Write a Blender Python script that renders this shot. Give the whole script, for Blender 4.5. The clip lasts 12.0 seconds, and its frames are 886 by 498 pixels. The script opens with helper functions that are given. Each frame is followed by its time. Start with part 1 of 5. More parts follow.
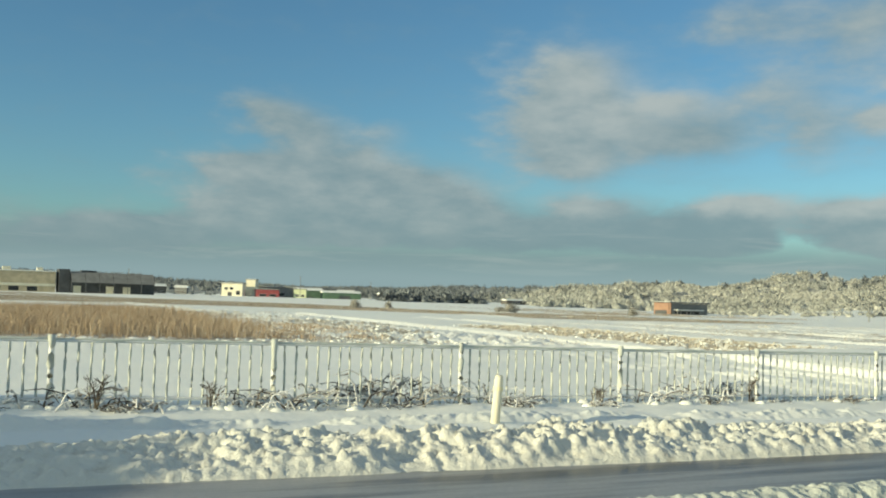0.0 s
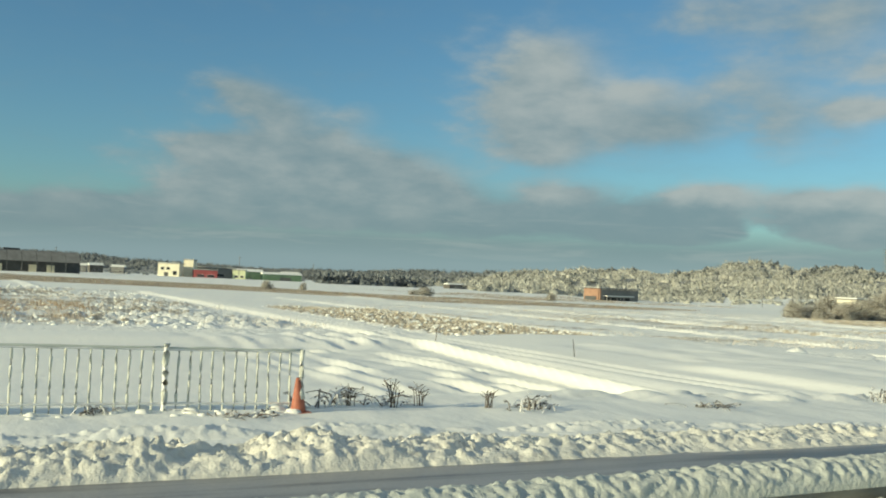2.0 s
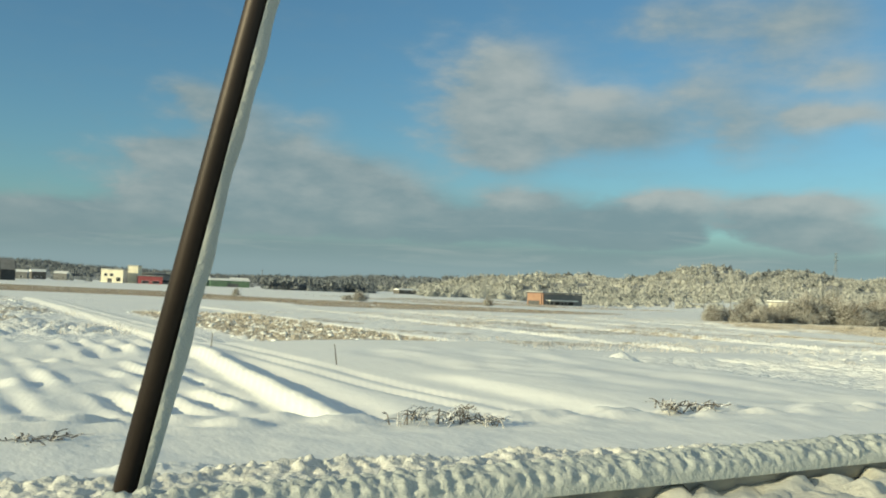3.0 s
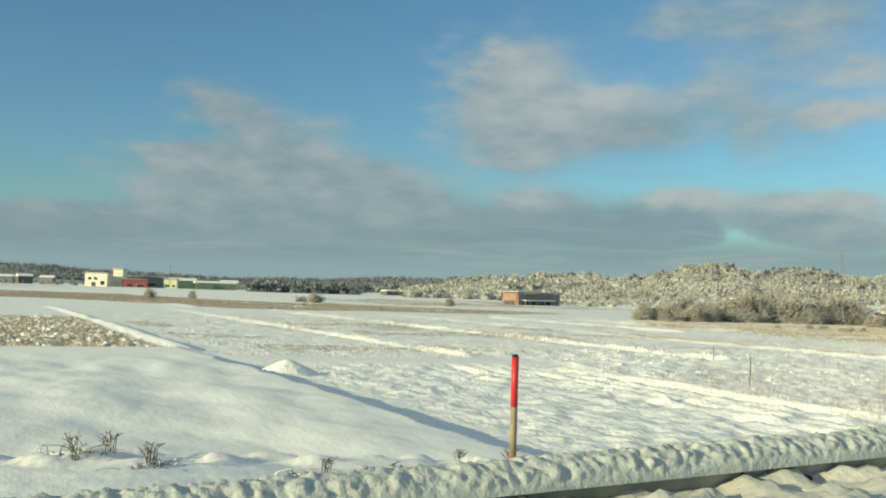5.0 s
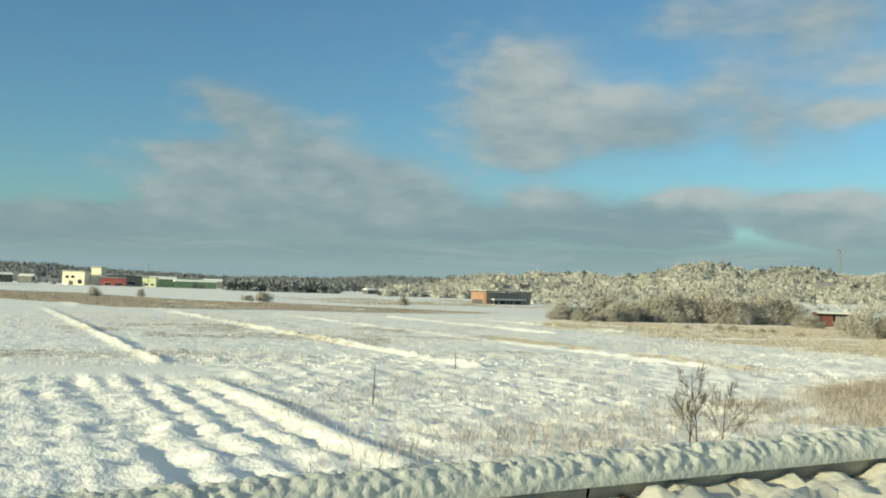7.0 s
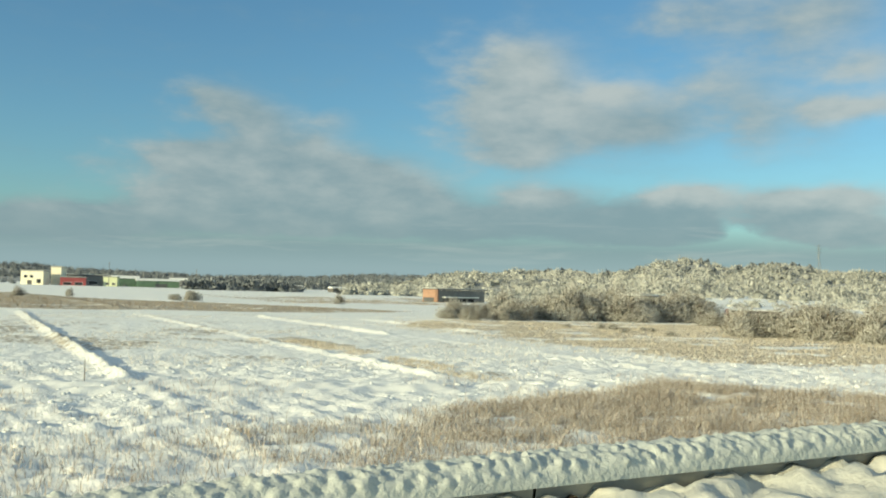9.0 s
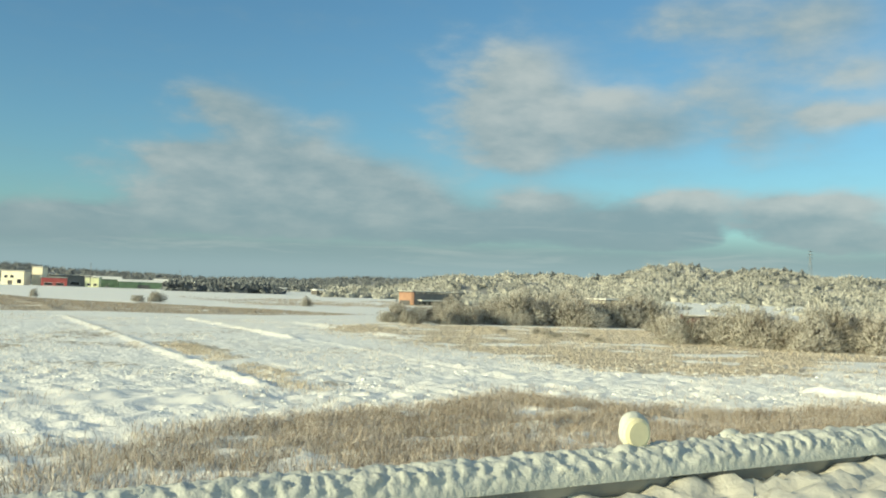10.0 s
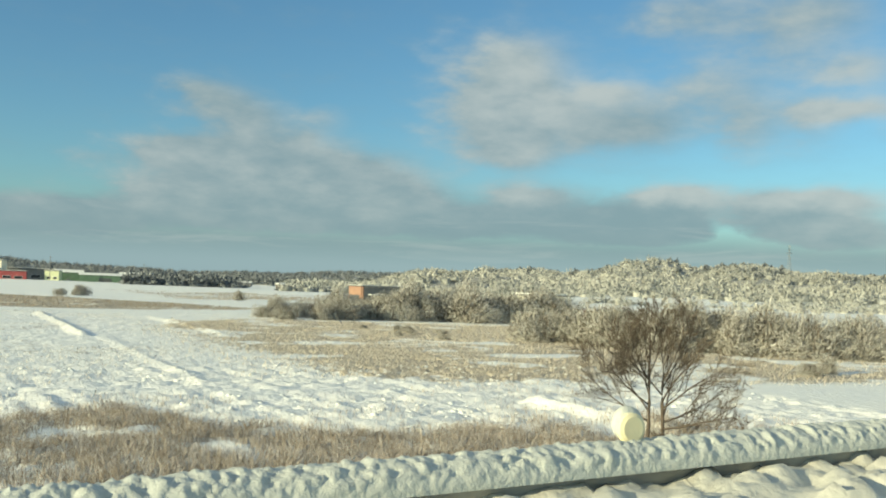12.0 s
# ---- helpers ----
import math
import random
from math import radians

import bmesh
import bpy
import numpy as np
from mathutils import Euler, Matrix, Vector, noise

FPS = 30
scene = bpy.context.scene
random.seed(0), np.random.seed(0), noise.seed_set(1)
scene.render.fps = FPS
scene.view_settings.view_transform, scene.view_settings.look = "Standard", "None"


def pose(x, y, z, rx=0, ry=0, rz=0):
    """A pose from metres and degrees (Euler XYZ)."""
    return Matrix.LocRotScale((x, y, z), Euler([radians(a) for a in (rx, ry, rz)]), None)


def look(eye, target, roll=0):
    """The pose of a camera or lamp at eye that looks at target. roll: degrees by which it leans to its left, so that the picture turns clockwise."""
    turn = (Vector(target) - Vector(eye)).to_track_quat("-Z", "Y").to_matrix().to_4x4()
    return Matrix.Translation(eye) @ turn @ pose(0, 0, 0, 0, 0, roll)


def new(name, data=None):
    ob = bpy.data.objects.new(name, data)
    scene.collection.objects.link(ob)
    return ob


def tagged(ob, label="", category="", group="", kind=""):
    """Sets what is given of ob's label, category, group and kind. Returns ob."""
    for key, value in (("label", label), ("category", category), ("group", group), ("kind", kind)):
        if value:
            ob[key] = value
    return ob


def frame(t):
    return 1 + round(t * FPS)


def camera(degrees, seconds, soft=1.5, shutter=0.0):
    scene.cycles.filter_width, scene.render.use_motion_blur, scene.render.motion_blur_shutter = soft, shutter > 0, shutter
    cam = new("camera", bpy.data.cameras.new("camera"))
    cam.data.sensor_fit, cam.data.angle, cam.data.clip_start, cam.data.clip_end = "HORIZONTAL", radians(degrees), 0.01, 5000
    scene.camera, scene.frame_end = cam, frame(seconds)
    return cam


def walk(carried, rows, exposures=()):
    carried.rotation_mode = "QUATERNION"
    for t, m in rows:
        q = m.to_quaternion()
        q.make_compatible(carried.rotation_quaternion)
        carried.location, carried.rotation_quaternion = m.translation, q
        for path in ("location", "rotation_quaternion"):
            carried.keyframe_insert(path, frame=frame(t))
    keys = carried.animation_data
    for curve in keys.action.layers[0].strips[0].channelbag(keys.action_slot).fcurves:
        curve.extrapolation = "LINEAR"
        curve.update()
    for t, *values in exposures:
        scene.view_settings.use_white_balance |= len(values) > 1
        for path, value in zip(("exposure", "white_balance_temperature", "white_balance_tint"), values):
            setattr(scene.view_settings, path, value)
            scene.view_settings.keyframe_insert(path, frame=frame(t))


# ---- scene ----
# camera on the passenger side of a car, driving along +x and looking out over the fields
cam = camera(49.9, 12.0, soft=1.9)
PATH = [
    (0.0, -0.00, 0.029, 1.468, 2.902, -1.775, -24.010),
    (0.5, 5.36, 0.000, 1.501, 3.109, -1.803, -25.208),
    (1.0, 10.71, -0.005, 1.534, 3.015, -2.156, -24.917),
    (1.5, 15.73, 0.008, 1.573, 2.665, -2.277, -24.966),
    (2.0, 20.99, 0.009, 1.620, 2.033, -2.553, -25.902),
    (2.5, 26.59, -0.014, 1.680, 2.292, -2.514, -27.770),
    (3.0, 32.08, -0.017, 1.750, 2.467, -2.305, -28.078),
    (5.0, 53.68, -0.019, 2.074, 2.508, -1.791, -27.136),
    (5.5, 58.97, -0.002, 2.164, 2.383, -1.854, -26.869),
    (6.0, 64.18, 0.005, 2.261, 2.419, -1.943, -26.759),
    (6.5, 69.20, 0.025, 2.359, 2.463, -1.852, -26.680),
    (7.0, 74.34, 0.001, 2.457, 2.439, -1.828, -26.612),
    (9.0, 94.50, -0.002, 2.849, 2.343, -1.571, -27.052),
    (9.5, 99.63, -0.018, 2.952, 2.533, -1.570, -27.045),
    (10.0, 104.66, -0.010, 3.059, 2.540, -1.965, -27.187),
    (10.5, 109.57, 0.005, 3.169, 2.461, -2.123, -27.390),
    (11.0, 114.24, 0.016, 3.281, 2.445, -1.944, -27.494),
    (11.5, 118.96, 0.004, 3.394, 2.308, -1.969, -27.716),
    (12.0, 123.84, -0.016, 3.508, 2.236, -2.130, -27.680),
]
walk(cam, [(t, pose(x, y, z, 90 + p, r, w)) for t, x, y, z, p, r, w in PATH],
     [(0.0, 0.05), (0.5, 0.03), (1.5, -0.03), (3.0, -0.04), (5.0, 0.06), (7.0, 0.12), (10.0, 0.24), (12.0, 0.25)])

# ---- light ----
SUN_AZ, SUN_EL = -97.0, 13.0          # clockwise from +y, degrees
sun_data = bpy.data.lights.new("sun", "SUN")
sun_data.energy, sun_data.angle, sun_data.color = 5.0, radians(0.6), (1.04, 0.935, 0.585)
sun = new("sun", sun_data)
sd = Vector((math.sin(radians(SUN_AZ)) * math.cos(radians(SUN_EL)), math.cos(radians(SUN_AZ)) * math.cos(radians(SUN_EL)), math.sin(radians(SUN_EL))))
sun.matrix_world = look(sd * 300, (0, 0, 0))


class Nodes:
    """A small helper to wire shader nodes."""

    def __init__(self, tree):
        self.t = tree
        tree.nodes.clear()

    def add(self, kind, ins=None, **props):
        n = self.t.nodes.new(kind)
        for k, v in props.items():
            setattr(n, k, v)
        for k, v in (ins or {}).items():
            self.put(n.inputs[k], v)
        return n

    def put(self, sock, v):
        if isinstance(v, bpy.types.NodeSocket):
            self.t.links.new(v, sock)
        elif isinstance(v, bpy.types.Node):
            self.t.links.new(v.outputs[0], sock)
        else:
            sock.default_value = v

    def m(self, op, a, b=0.0, c=0.0, clamp=False):
        n = self.t.nodes.new("ShaderNodeMath")
        n.operation, n.use_clamp = op, clamp
        for i, v in enumerate((a, b, c)):
            self.put(n.inputs[i], v)
        return n.outputs[0]

    def step(self, v, lo, hi):
        n = self.add("ShaderNodeMapRange", {0: v, 1: lo, 2: hi}, interpolation_type="SMOOTHSTEP")
        return n.outputs[0]

    def mix(self, f, a, b):
        n = self.t.nodes.new("ShaderNodeMix")
        n.data_type = "RGBA"
        for i, v in ((0, f), (6, a), (7, b)):
            self.put(n.inputs[i], v)
        return n.outputs[2]

    def noise(self, vec, scale, detail=4.0, rough=0.55, dist=0.0):
        n = self.add("ShaderNodeTexNoise", {"Scale": scale, "Detail": detail, "Roughness": rough, "Distortion": dist})
        if vec is not None:
            self.put(n.inputs["Vector"], vec)
        return n.outputs[0]


SKY_STRENGTH, SKY_TINT, CLOUD = 0.117, (0.565, 0.89, 1.01), 9.0


def build_sky():
    """Clear winter sky with a low grey bank of cloud and broken cumulus above it."""
    world = bpy.data.worlds.new("sky")
    world.use_nodes = True
    scene.world = world
    g = Nodes(world.node_tree)
    sky = g.add("ShaderNodeTexSky", sky_type="NISHITA", sun_disc=False, sun_elevation=radians(SUN_EL), sun_rotation=radians(SUN_AZ % 360),
                air_density=1.0, dust_density=0.6, ozone_density=1.6, altitude=0.0)
    co = g.add("ShaderNodeTexCoord")
    xyz = g.add("ShaderNodeSeparateXYZ", {0: co.outputs["Generated"]})
    az = g.m("MULTIPLY", g.m("ARCTAN2", xyz.outputs[0], xyz.outputs[1]), 57.2958)
    el = g.m("MULTIPLY", g.m("ARCSINE", xyz.outputs[2]), 57.2958)
    flat = g.add("ShaderNodeCombineXYZ", {0: g.m("MULTIPLY", az, 0.45), 1: el, 2: 0.0}).outputs[0]
    n_big = g.noise(flat, 0.33, 6.0, 0.6)
    n_mid = g.noise(flat, 0.8, 4.0, 0.52)
    n_fine = g.noise(flat, 2.6, 5.0, 0.65)
    waz = g.m("ADD", az, g.m("MULTIPLY", g.m("SUBTRACT", n_mid, 0.5), 3.4))
    wel = g.m("ADD", el, g.m("MULTIPLY", g.m("SUBTRACT", n_big, 0.5), 1.7))
    # centre azimuth, centre elevation, half width, half height, weight, how far the sun lights it
    blobs = [(31.3, 12.9, 3.7, 2.36, 0.75, 0.65), (30.5, 10.1, 3.4, 2.36, 0.75, 0.5), (31.6, 8.3, 2.7, 1.35, 0.6, 0.45), (34.2, 10.5, 3.0, 0.95, 0.45, 0.95), (37.2, 11.7, 2.4, 0.84, 0.6, 1.0), (38.9, 9.7, 3.2, 1.5, 0.7, 0.28)]
    blobs += [(35.9, 9.0, 2.0, 1.01, 0.4, 0.4), (42.7, 11.9, 2.7, 1.69, 0.5, 0.55), (41.7, 15.9, 3.7, 1.52, 0.5, 0.45), (46.7, 14.9, 2.7, 3.04, 0.45, 0.5), (49.9, 15.8, 2.7, 1.69, 0.45, 0.4), (50.6, 12.7, 2.4, 1.01, 0.6, 0.8)]
    blobs += [(50.6, 10.5, 3.0, 0.74, 0.75, 0.9), (48.6, 10.0, 1.7, 1.35, 0.4, 0.4), (45.1, 9.8, 2.0, 1.69, 0.5, 0.45), (12.0, 11.0, 1.7, 0.74, 0.45, 0.45), (13.6, 10.2, 1.9, 1.2, 0.6, 0.35), (16.0, 9.3, 2.2, 1.2, 0.6, 0.38)]
    blobs += [(19.9, 9.7, 1.5, 0.68, 0.38, 0.55), (19.0, 8.5, 1.4, 0.61, 0.4, 0.55), (11.2, 7.3, 2.7, 0.88, 0.65, 0.55), (6.9, 6.6, 1.5, 0.47, 0.22, 0.4), (14.7, 7.3, 3.9, 1.1, 0.75, 0.32), (16.1, 5.6, 5.9, 1.6, 1.0, 0.4)]
    blobs += [(20.6, 6.4, 3.9, 1.75, 0.9, 0.42), (23.8, 5.2, 3.7, 1.52, 0.95, 0.4), (17.8, 3.8, 8.1, 1.35, 0.85, 0.38), (11.6, 4.3, 2.4, 1.18, 0.6, 0.5), (3.5, 3.5, 3.4, 0.74, 0.7, 0.4), (7.0, 3.4, 2.7, 0.68, 0.7, 0.3)]
    blobs += [(4.7, 2.5, 6.8, 0.74, 0.7, 0.4), (29.0, 3.8, 4.7, 1.35, 0.9, 0.2), (32.7, 5.6, 2.4, 0.68, 0.7, 0.65), (36.7, 4.0, 4.4, 1.52, 0.9, 0.15), (41.6, 5.8, 2.5, 0.68, 0.75, 0.9), (41.0, 4.1, 3.4, 1.35, 0.9, 0.15)]
    blobs += [(49.2, 5.5, 3.7, 0.74, 0.75, 0.85), (48.4, 4.0, 3.0, 1.35, 0.75, 0.4), (46.3, 4.8, 2.0, 1.18, 0.6, 0.4), (51.5, 3.3, 2.7, 1.35, 0.6, 0.5), (44.0, 3.5, 0.8, 0.9, -0.45, 0.3), (58.0, 12.0, 4.0, 2.5, 0.6, 0.5)]
    blobs += [(66.0, 8.0, 8.0, 3.0, 0.7, 0.4), (-14.0, 3.0, 14.0, 1.8, 0.85, 0.3), (80.0, 3.5, 18.0, 2.6, 0.85, 0.4)]
    total, top = 0.0, 0.0
    for a, e, w, h, k, sunny in blobs:
        u = g.m("DIVIDE", g.m("SUBTRACT", waz, a), w)
        v = g.m("DIVIDE", g.m("SUBTRACT", wel, e), h)
        q = g.m("ADD", g.m("MULTIPLY", u, u), g.m("MULTIPLY", v, v))
        b = g.m("MULTIPLY", g.m("POWER", 2.71828, g.m("MULTIPLY", q, -1.0)), k)
        total = g.m("ADD", b, total)
        top = g.m("ADD", g.m("MULTIPLY", b, sunny), top)
    # broken cloud goes on overhead and behind
    over = g.noise(co.outputs["Generated"], 2.6, 5.0, 0.6)
    high = g.m("MAXIMUM", g.step(el, 17.0, 26.0), g.m("MULTIPLY", g.step(g.m("ABSOLUTE", g.m("SUBTRACT", az, 27.0)), 40.0, 70.0), g.step(el, 5.0, 12.0)))
    total = g.m("ADD", total, g.m("MULTIPLY", g.m("MULTIPLY", high, 0.76), g.step(over, 0.40, 0.60)))
    top = g.m("ADD", top, g.m("MULTIPLY", high, 0.5))
    dens = g.m("ADD", total, g.m("MULTIPLY", g.m("SUBTRACT", n_mid, 0.5), 0.55))
    dens = g.m("ADD", dens, g.m("MULTIPLY", g.m("SUBTRACT", n_fine, 0.5), 0.10))
    mask = g.step(dens, -0.05, 0.80)
    haze = g.m("MULTIPLY", g.step(el, 4.6, 2.2), 0.95)
    mask = g.m("MAXIMUM", mask, haze)
    lit = g.m("DIVIDE", top, g.m("MAXIMUM", total, 0.12))
    lit = g.m("ADD", lit, g.m("MULTIPLY", g.m("SUBTRACT", n_mid, 0.5), 0.9))
    lit = g.m("ADD", lit, g.m("MULTIPLY", g.m("SUBTRACT", n_fine, 0.5), 0.12))
    lit = g.m("MULTIPLY", g.step(lit, 0.05, 1.0), g.step(el, 1.0, 5.5))
    streak = g.noise(g.add("ShaderNodeCombineXYZ", {0: g.m("MULTIPLY", az, 0.12), 1: g.m("MULTIPLY", el, 1.1), 2: 3.0}).outputs[0], 1.0, 5.0, 0.6, 0.6)
    lit = g.m("MAXIMUM", lit, g.m("MULTIPLY", g.m("MULTIPLY", g.step(streak, 0.46, 0.74), 0.4), g.step(el, 6.0, 3.0)))
    cloud = g.mix(lit, (0.19, 0.28, 0.305, 1), (0.405, 0.455, 0.435, 1))
    cloud = g.mix(g.step(el, 2.6, 0.8), cloud, (0.25, 0.355, 0.385, 1))
    light = g.add("ShaderNodeMix", {0: 1.0, 6: sky.outputs[0], 7: (SKY_TINT[0], SKY_TINT[1], SKY_TINT[2], 1)}, data_type="RGBA", blend_type="MULTIPLY").outputs[2]
    col = g.mix(g.m("MULTIPLY", mask, 0.92), light, g.add("ShaderNodeMix", {0: 1.0, 6: cloud, 7: (CLOUD, CLOUD, CLOUD, 1)}, data_type="RGBA", blend_type="MULTIPLY").outputs[2])
    bg = g.add("ShaderNodeBackground", {"Color": col, "Strength": SKY_STRENGTH})
    g.add("ShaderNodeOutputWorld", {0: bg})


build_sky()


# ---- materials ----
def material(name, rough=0.7, metal=0.0, spec=0.4):
    mt = bpy.data.materials.new(name)
    mt.use_nodes = True
    g = Nodes(mt.node_tree)
    sh = g.add("ShaderNodeBsdfPrincipled", {"Roughness": rough, "Metallic": metal, "Specular IOR Level": spec})
    g.add("ShaderNodeOutputMaterial", {0: sh})
    pos = g.add("ShaderNodeNewGeometry").outputs["Position"]
    return mt, g, sh, pos


def bump(g, sh, height, strength, distance):
    b = g.add("ShaderNodeBump", {"Strength": strength, "Distance": distance, "Height": height})
    g.put(sh.inputs["Normal"], b)


def snow_material(name, tint=(0.88, 0.885, 0.82), dirt=0.0, grain=0.35, pits=0.0):
    mt, g, sh, pos = material(name, 0.75, 0.0, 0.25)
    big, fine = g.noise(pos, 0.35, 4.0), g.noise(pos, 9.0, 5.0, 0.65)
    c = g.mix(g.step(big, 0.35, 0.7), (tint[0] * 0.93, tint[1] * 0.95, tint[2] * 0.97, 1), (*tint, 1))
    c = g.mix(g.m("MULTIPLY", g.step(fine, 0.45, 0.8), 0.25), c, (tint[0] * 0.84, tint[1] * 0.85, tint[2] * 0.86, 1))
    if dirt:
        spot = g.m("MULTIPLY", g.step(g.noise(pos, 3.1, 5.0, 0.7), 0.55, 0.75), dirt)
        c = g.mix(spot, c, (0.36, 0.31, 0.23, 1))
    g.put(sh.inputs["Base Color"], c)
    relief = g.m("ADD", fine, g.m("MULTIPLY", g.noise(pos, 2.2, 3.0), 2.0))
    if pits:
        relief = g.m("ADD", fine, g.m("MULTIPLY", g.noise(pos, pits, 3.0, 0.5, 0.4), 1.0))
    bump(g, sh, relief, grain, 0.03)
    return mt


def plain_material(name, colour, rough=0.7, metal=0.0, scale=3.0, vary=0.25, bumpy=0.1):
    mt, g, sh, pos = material(name, rough, metal)
    n, n2 = g.noise(pos, scale, 5.0, 0.6), g.noise(pos, scale * 9.0, 3.0)
    dark = tuple(c * (1 - vary) for c in colour)
    pale = tuple(min(1.0, c * (1 + vary * 0.6)) for c in colour)
    c = g.mix(g.step(n, 0.3, 0.7), (*dark, 1), (*pale, 1))
    c = g.mix(g.m("MULTIPLY", n2, vary * 0.6), c, (*dark, 1))
    g.put(sh.inputs["Base Color"], c)
    bump(g, sh, n2, bumpy, 0.02)
    return mt


def island_material(name, colours, rough=0.8, spec=0.2, frost=None):
    """Colour drawn piece by piece, for grass, twigs and foliage."""
    mt, g, sh, pos = material(name, rough, 0.0, spec)
    rnd = g.add("ShaderNodeNewGeometry").outputs["Random Per Island"]
    ramp = g.add("ShaderNodeValToRGB", {0: rnd})
    while len(ramp.color_ramp.elements) < len(colours):
        ramp.color_ramp.elements.new(0.5)
    for i, (e, c) in enumerate(zip(ramp.color_ramp.elements, colours)):
        e.position, e.color = i / max(1, len(colours) - 1), (*c, 1)
    patch = g.noise(pos, 0.25, 3.0)
    c = g.mix(g.m("MULTIPLY", g.step(patch, 0.4, 0.7), 0.35), ramp.outputs[0], (*colours[0], 1))
    if frost:
        # broad drifts of rime over the woods
        wide = g.noise(pos, 0.011, 3.0, 0.55)
        c = g.mix(g.m("MULTIPLY", g.step(wide, 0.46, 0.60), 0.65), c, (*frost, 1))
    g.put(sh.inputs["Base Color"], c)
    return mt


def ground_material():
    """Snow with straw and bare stubble showing through where the field attribute asks for it, and frosted undergrowth in the woods."""
    mt, g, sh, pos = material("snow_ground", 0.72, 0.0, 0.25)
    straw = g.add("ShaderNodeAttribute", attribute_name="straw", attribute_type="GEOMETRY").outputs["Fac"]
    woods = g.add("ShaderNodeAttribute", attribute_name="woods", attribute_type="GEOMETRY").outputs["Fac"]
    stretch = g.add("ShaderNodeMapping", {"Vector": pos, "Scale": (1.0, 0.45, 1.0)}).outputs[0]
    big, mid, fine = g.noise(pos, 0.12, 4.0), g.noise(stretch, 2.1, 4.0, 0.6), g.noise(pos, 9.0, 4.0, 0.65)
    snow = g.mix(g.step(big, 0.35, 0.65), (0.89, 0.905, 0.855, 1), (0.93, 0.935, 0.865, 1))
    snow = g.mix(g.m("MULTIPLY", g.step(fine, 0.5, 0.85), 0.2), snow, (0.70, 0.72, 0.73, 1))
    stem = g.mix(g.step(g.noise(pos, 4.0, 5.0, 0.7), 0.35, 0.7), (0.38, 0.325, 0.24, 1), (0.62, 0.56, 0.44, 1))
    blend = g.m("ADD", g.m("MULTIPLY", mid, 0.75), g.m("MULTIPLY", fine, 0.25))
    cover = g.step(g.m("SUBTRACT", g.m("ADD", blend, g.m("MULTIPLY", straw, 0.55)), 0.80), -0.10, 0.12)
    scrub = g.mix(g.step(g.noise(pos, 0.12, 5.0, 0.65), 0.35, 0.65), (0.24, 0.25, 0.235, 1), (0.44, 0.44, 0.40, 1))
    grove = g.step(g.m("ADD", woods, g.m("MULTIPLY", g.m("SUBTRACT", g.noise(pos, 0.015, 4.0), 0.5), 1.1)), 0.25, 0.5)
    g.put(sh.inputs["Base Color"], g.mix(grove, g.mix(cover, snow, stem), scrub))
    bump(g, sh, g.m("ADD", g.m("MULTIPLY", mid, 3.0), g.m("MULTIPLY", g.noise(pos, 4.5, 3.0, 0.6), 0.5)), g.m("MULTIPLY", g.add("ShaderNodeAttribute", attribute_name="crusty", attribute_type="GEOMETRY").outputs["Fac"], 0.6), 0.07)
    return mt


def asphalt_material():
    mt, g, sh, pos = material("wet_asphalt", 0.45, 0.0, 0.5)
    lane = g.add("ShaderNodeMapping", {"Vector": pos, "Scale": (0.12, 1.6, 1.0)}).outputs[0]
    streak, fine = g.noise(lane, 1.4, 5.0, 0.6), g.noise(pos, 30.0, 3.0)
    base = g.mix(fine, (0.05, 0.052, 0.055, 1), (0.10, 0.10, 0.10, 1))
    slush = g.mix(fine, (0.24, 0.245, 0.25, 1), (0.40, 0.405, 0.40, 1))
    g.put(sh.inputs["Base Color"], g.mix(g.step(streak, 0.36, 0.58), base, slush))
    g.put(sh.inputs["Roughness"], g.m("ADD", g.m("MULTIPLY", streak, 0.5), 0.15))
    bump(g, sh, fine, 0.2, 0.01)
    return mt


SNOW = snow_material("fresh_snow")
BANK = snow_material("ploughed_snow", (0.78, 0.77, 0.68), 0.45, 0.5, 16.0)
# RIDGE carries the yellow of the low sun in its snow tint
RIDGE = snow_material("sun_tinted_ploughed_snow", (0.68, 0.665, 0.56), 0.2, 0.25, 20.0)
CRUST = snow_material("wind_blown_snow", (0.58, 0.605, 0.545), 0.08, 0.25, 45.0)
FROST = island_material("frosted_twigs", [(0.25, 0.235, 0.20), (0.37, 0.355, 0.305), (0.50, 0.485, 0.425), (0.68, 0.675, 0.62)])
TWIG = island_material("bare_twigs", [(0.075, 0.06, 0.045), (0.12, 0.098, 0.072), (0.18, 0.15, 0.115)])
BARK = plain_material("tree_bark", (0.115, 0.092, 0.07), 0.85, 0.0, 6.0, 0.4, 0.5)
REED = island_material("dry_reeds", [(0.20, 0.168, 0.13), (0.31, 0.262, 0.205), (0.40, 0.345, 0.28), (0.53, 0.475, 0.40), (0.72, 0.69, 0.64)])
TALL_REED = island_material("tall_dry_reeds", [(0.34, 0.25, 0.165), (0.41, 0.31, 0.21), (0.48, 0.38, 0.27), (0.57, 0.49, 0.38)])
FAR_REED = island_material("low_dry_weeds", [(0.27, 0.225, 0.175), (0.32, 0.27, 0.21), (0.37, 0.32, 0.25), (0.45, 0.40, 0.33)])
PALE_REED = island_material("pale_dry_grass", [(0.44, 0.385, 0.295), (0.53, 0.475, 0.375), (0.61, 0.56, 0.46), (0.70, 0.665, 0.585)])
WEED = island_material("dead_weeds", [(0.07, 0.06, 0.05), (0.22, 0.20, 0.17), (0.66, 0.66, 0.64), (0.82, 0.83, 0.82), (0.86, 0.87, 0.86)])
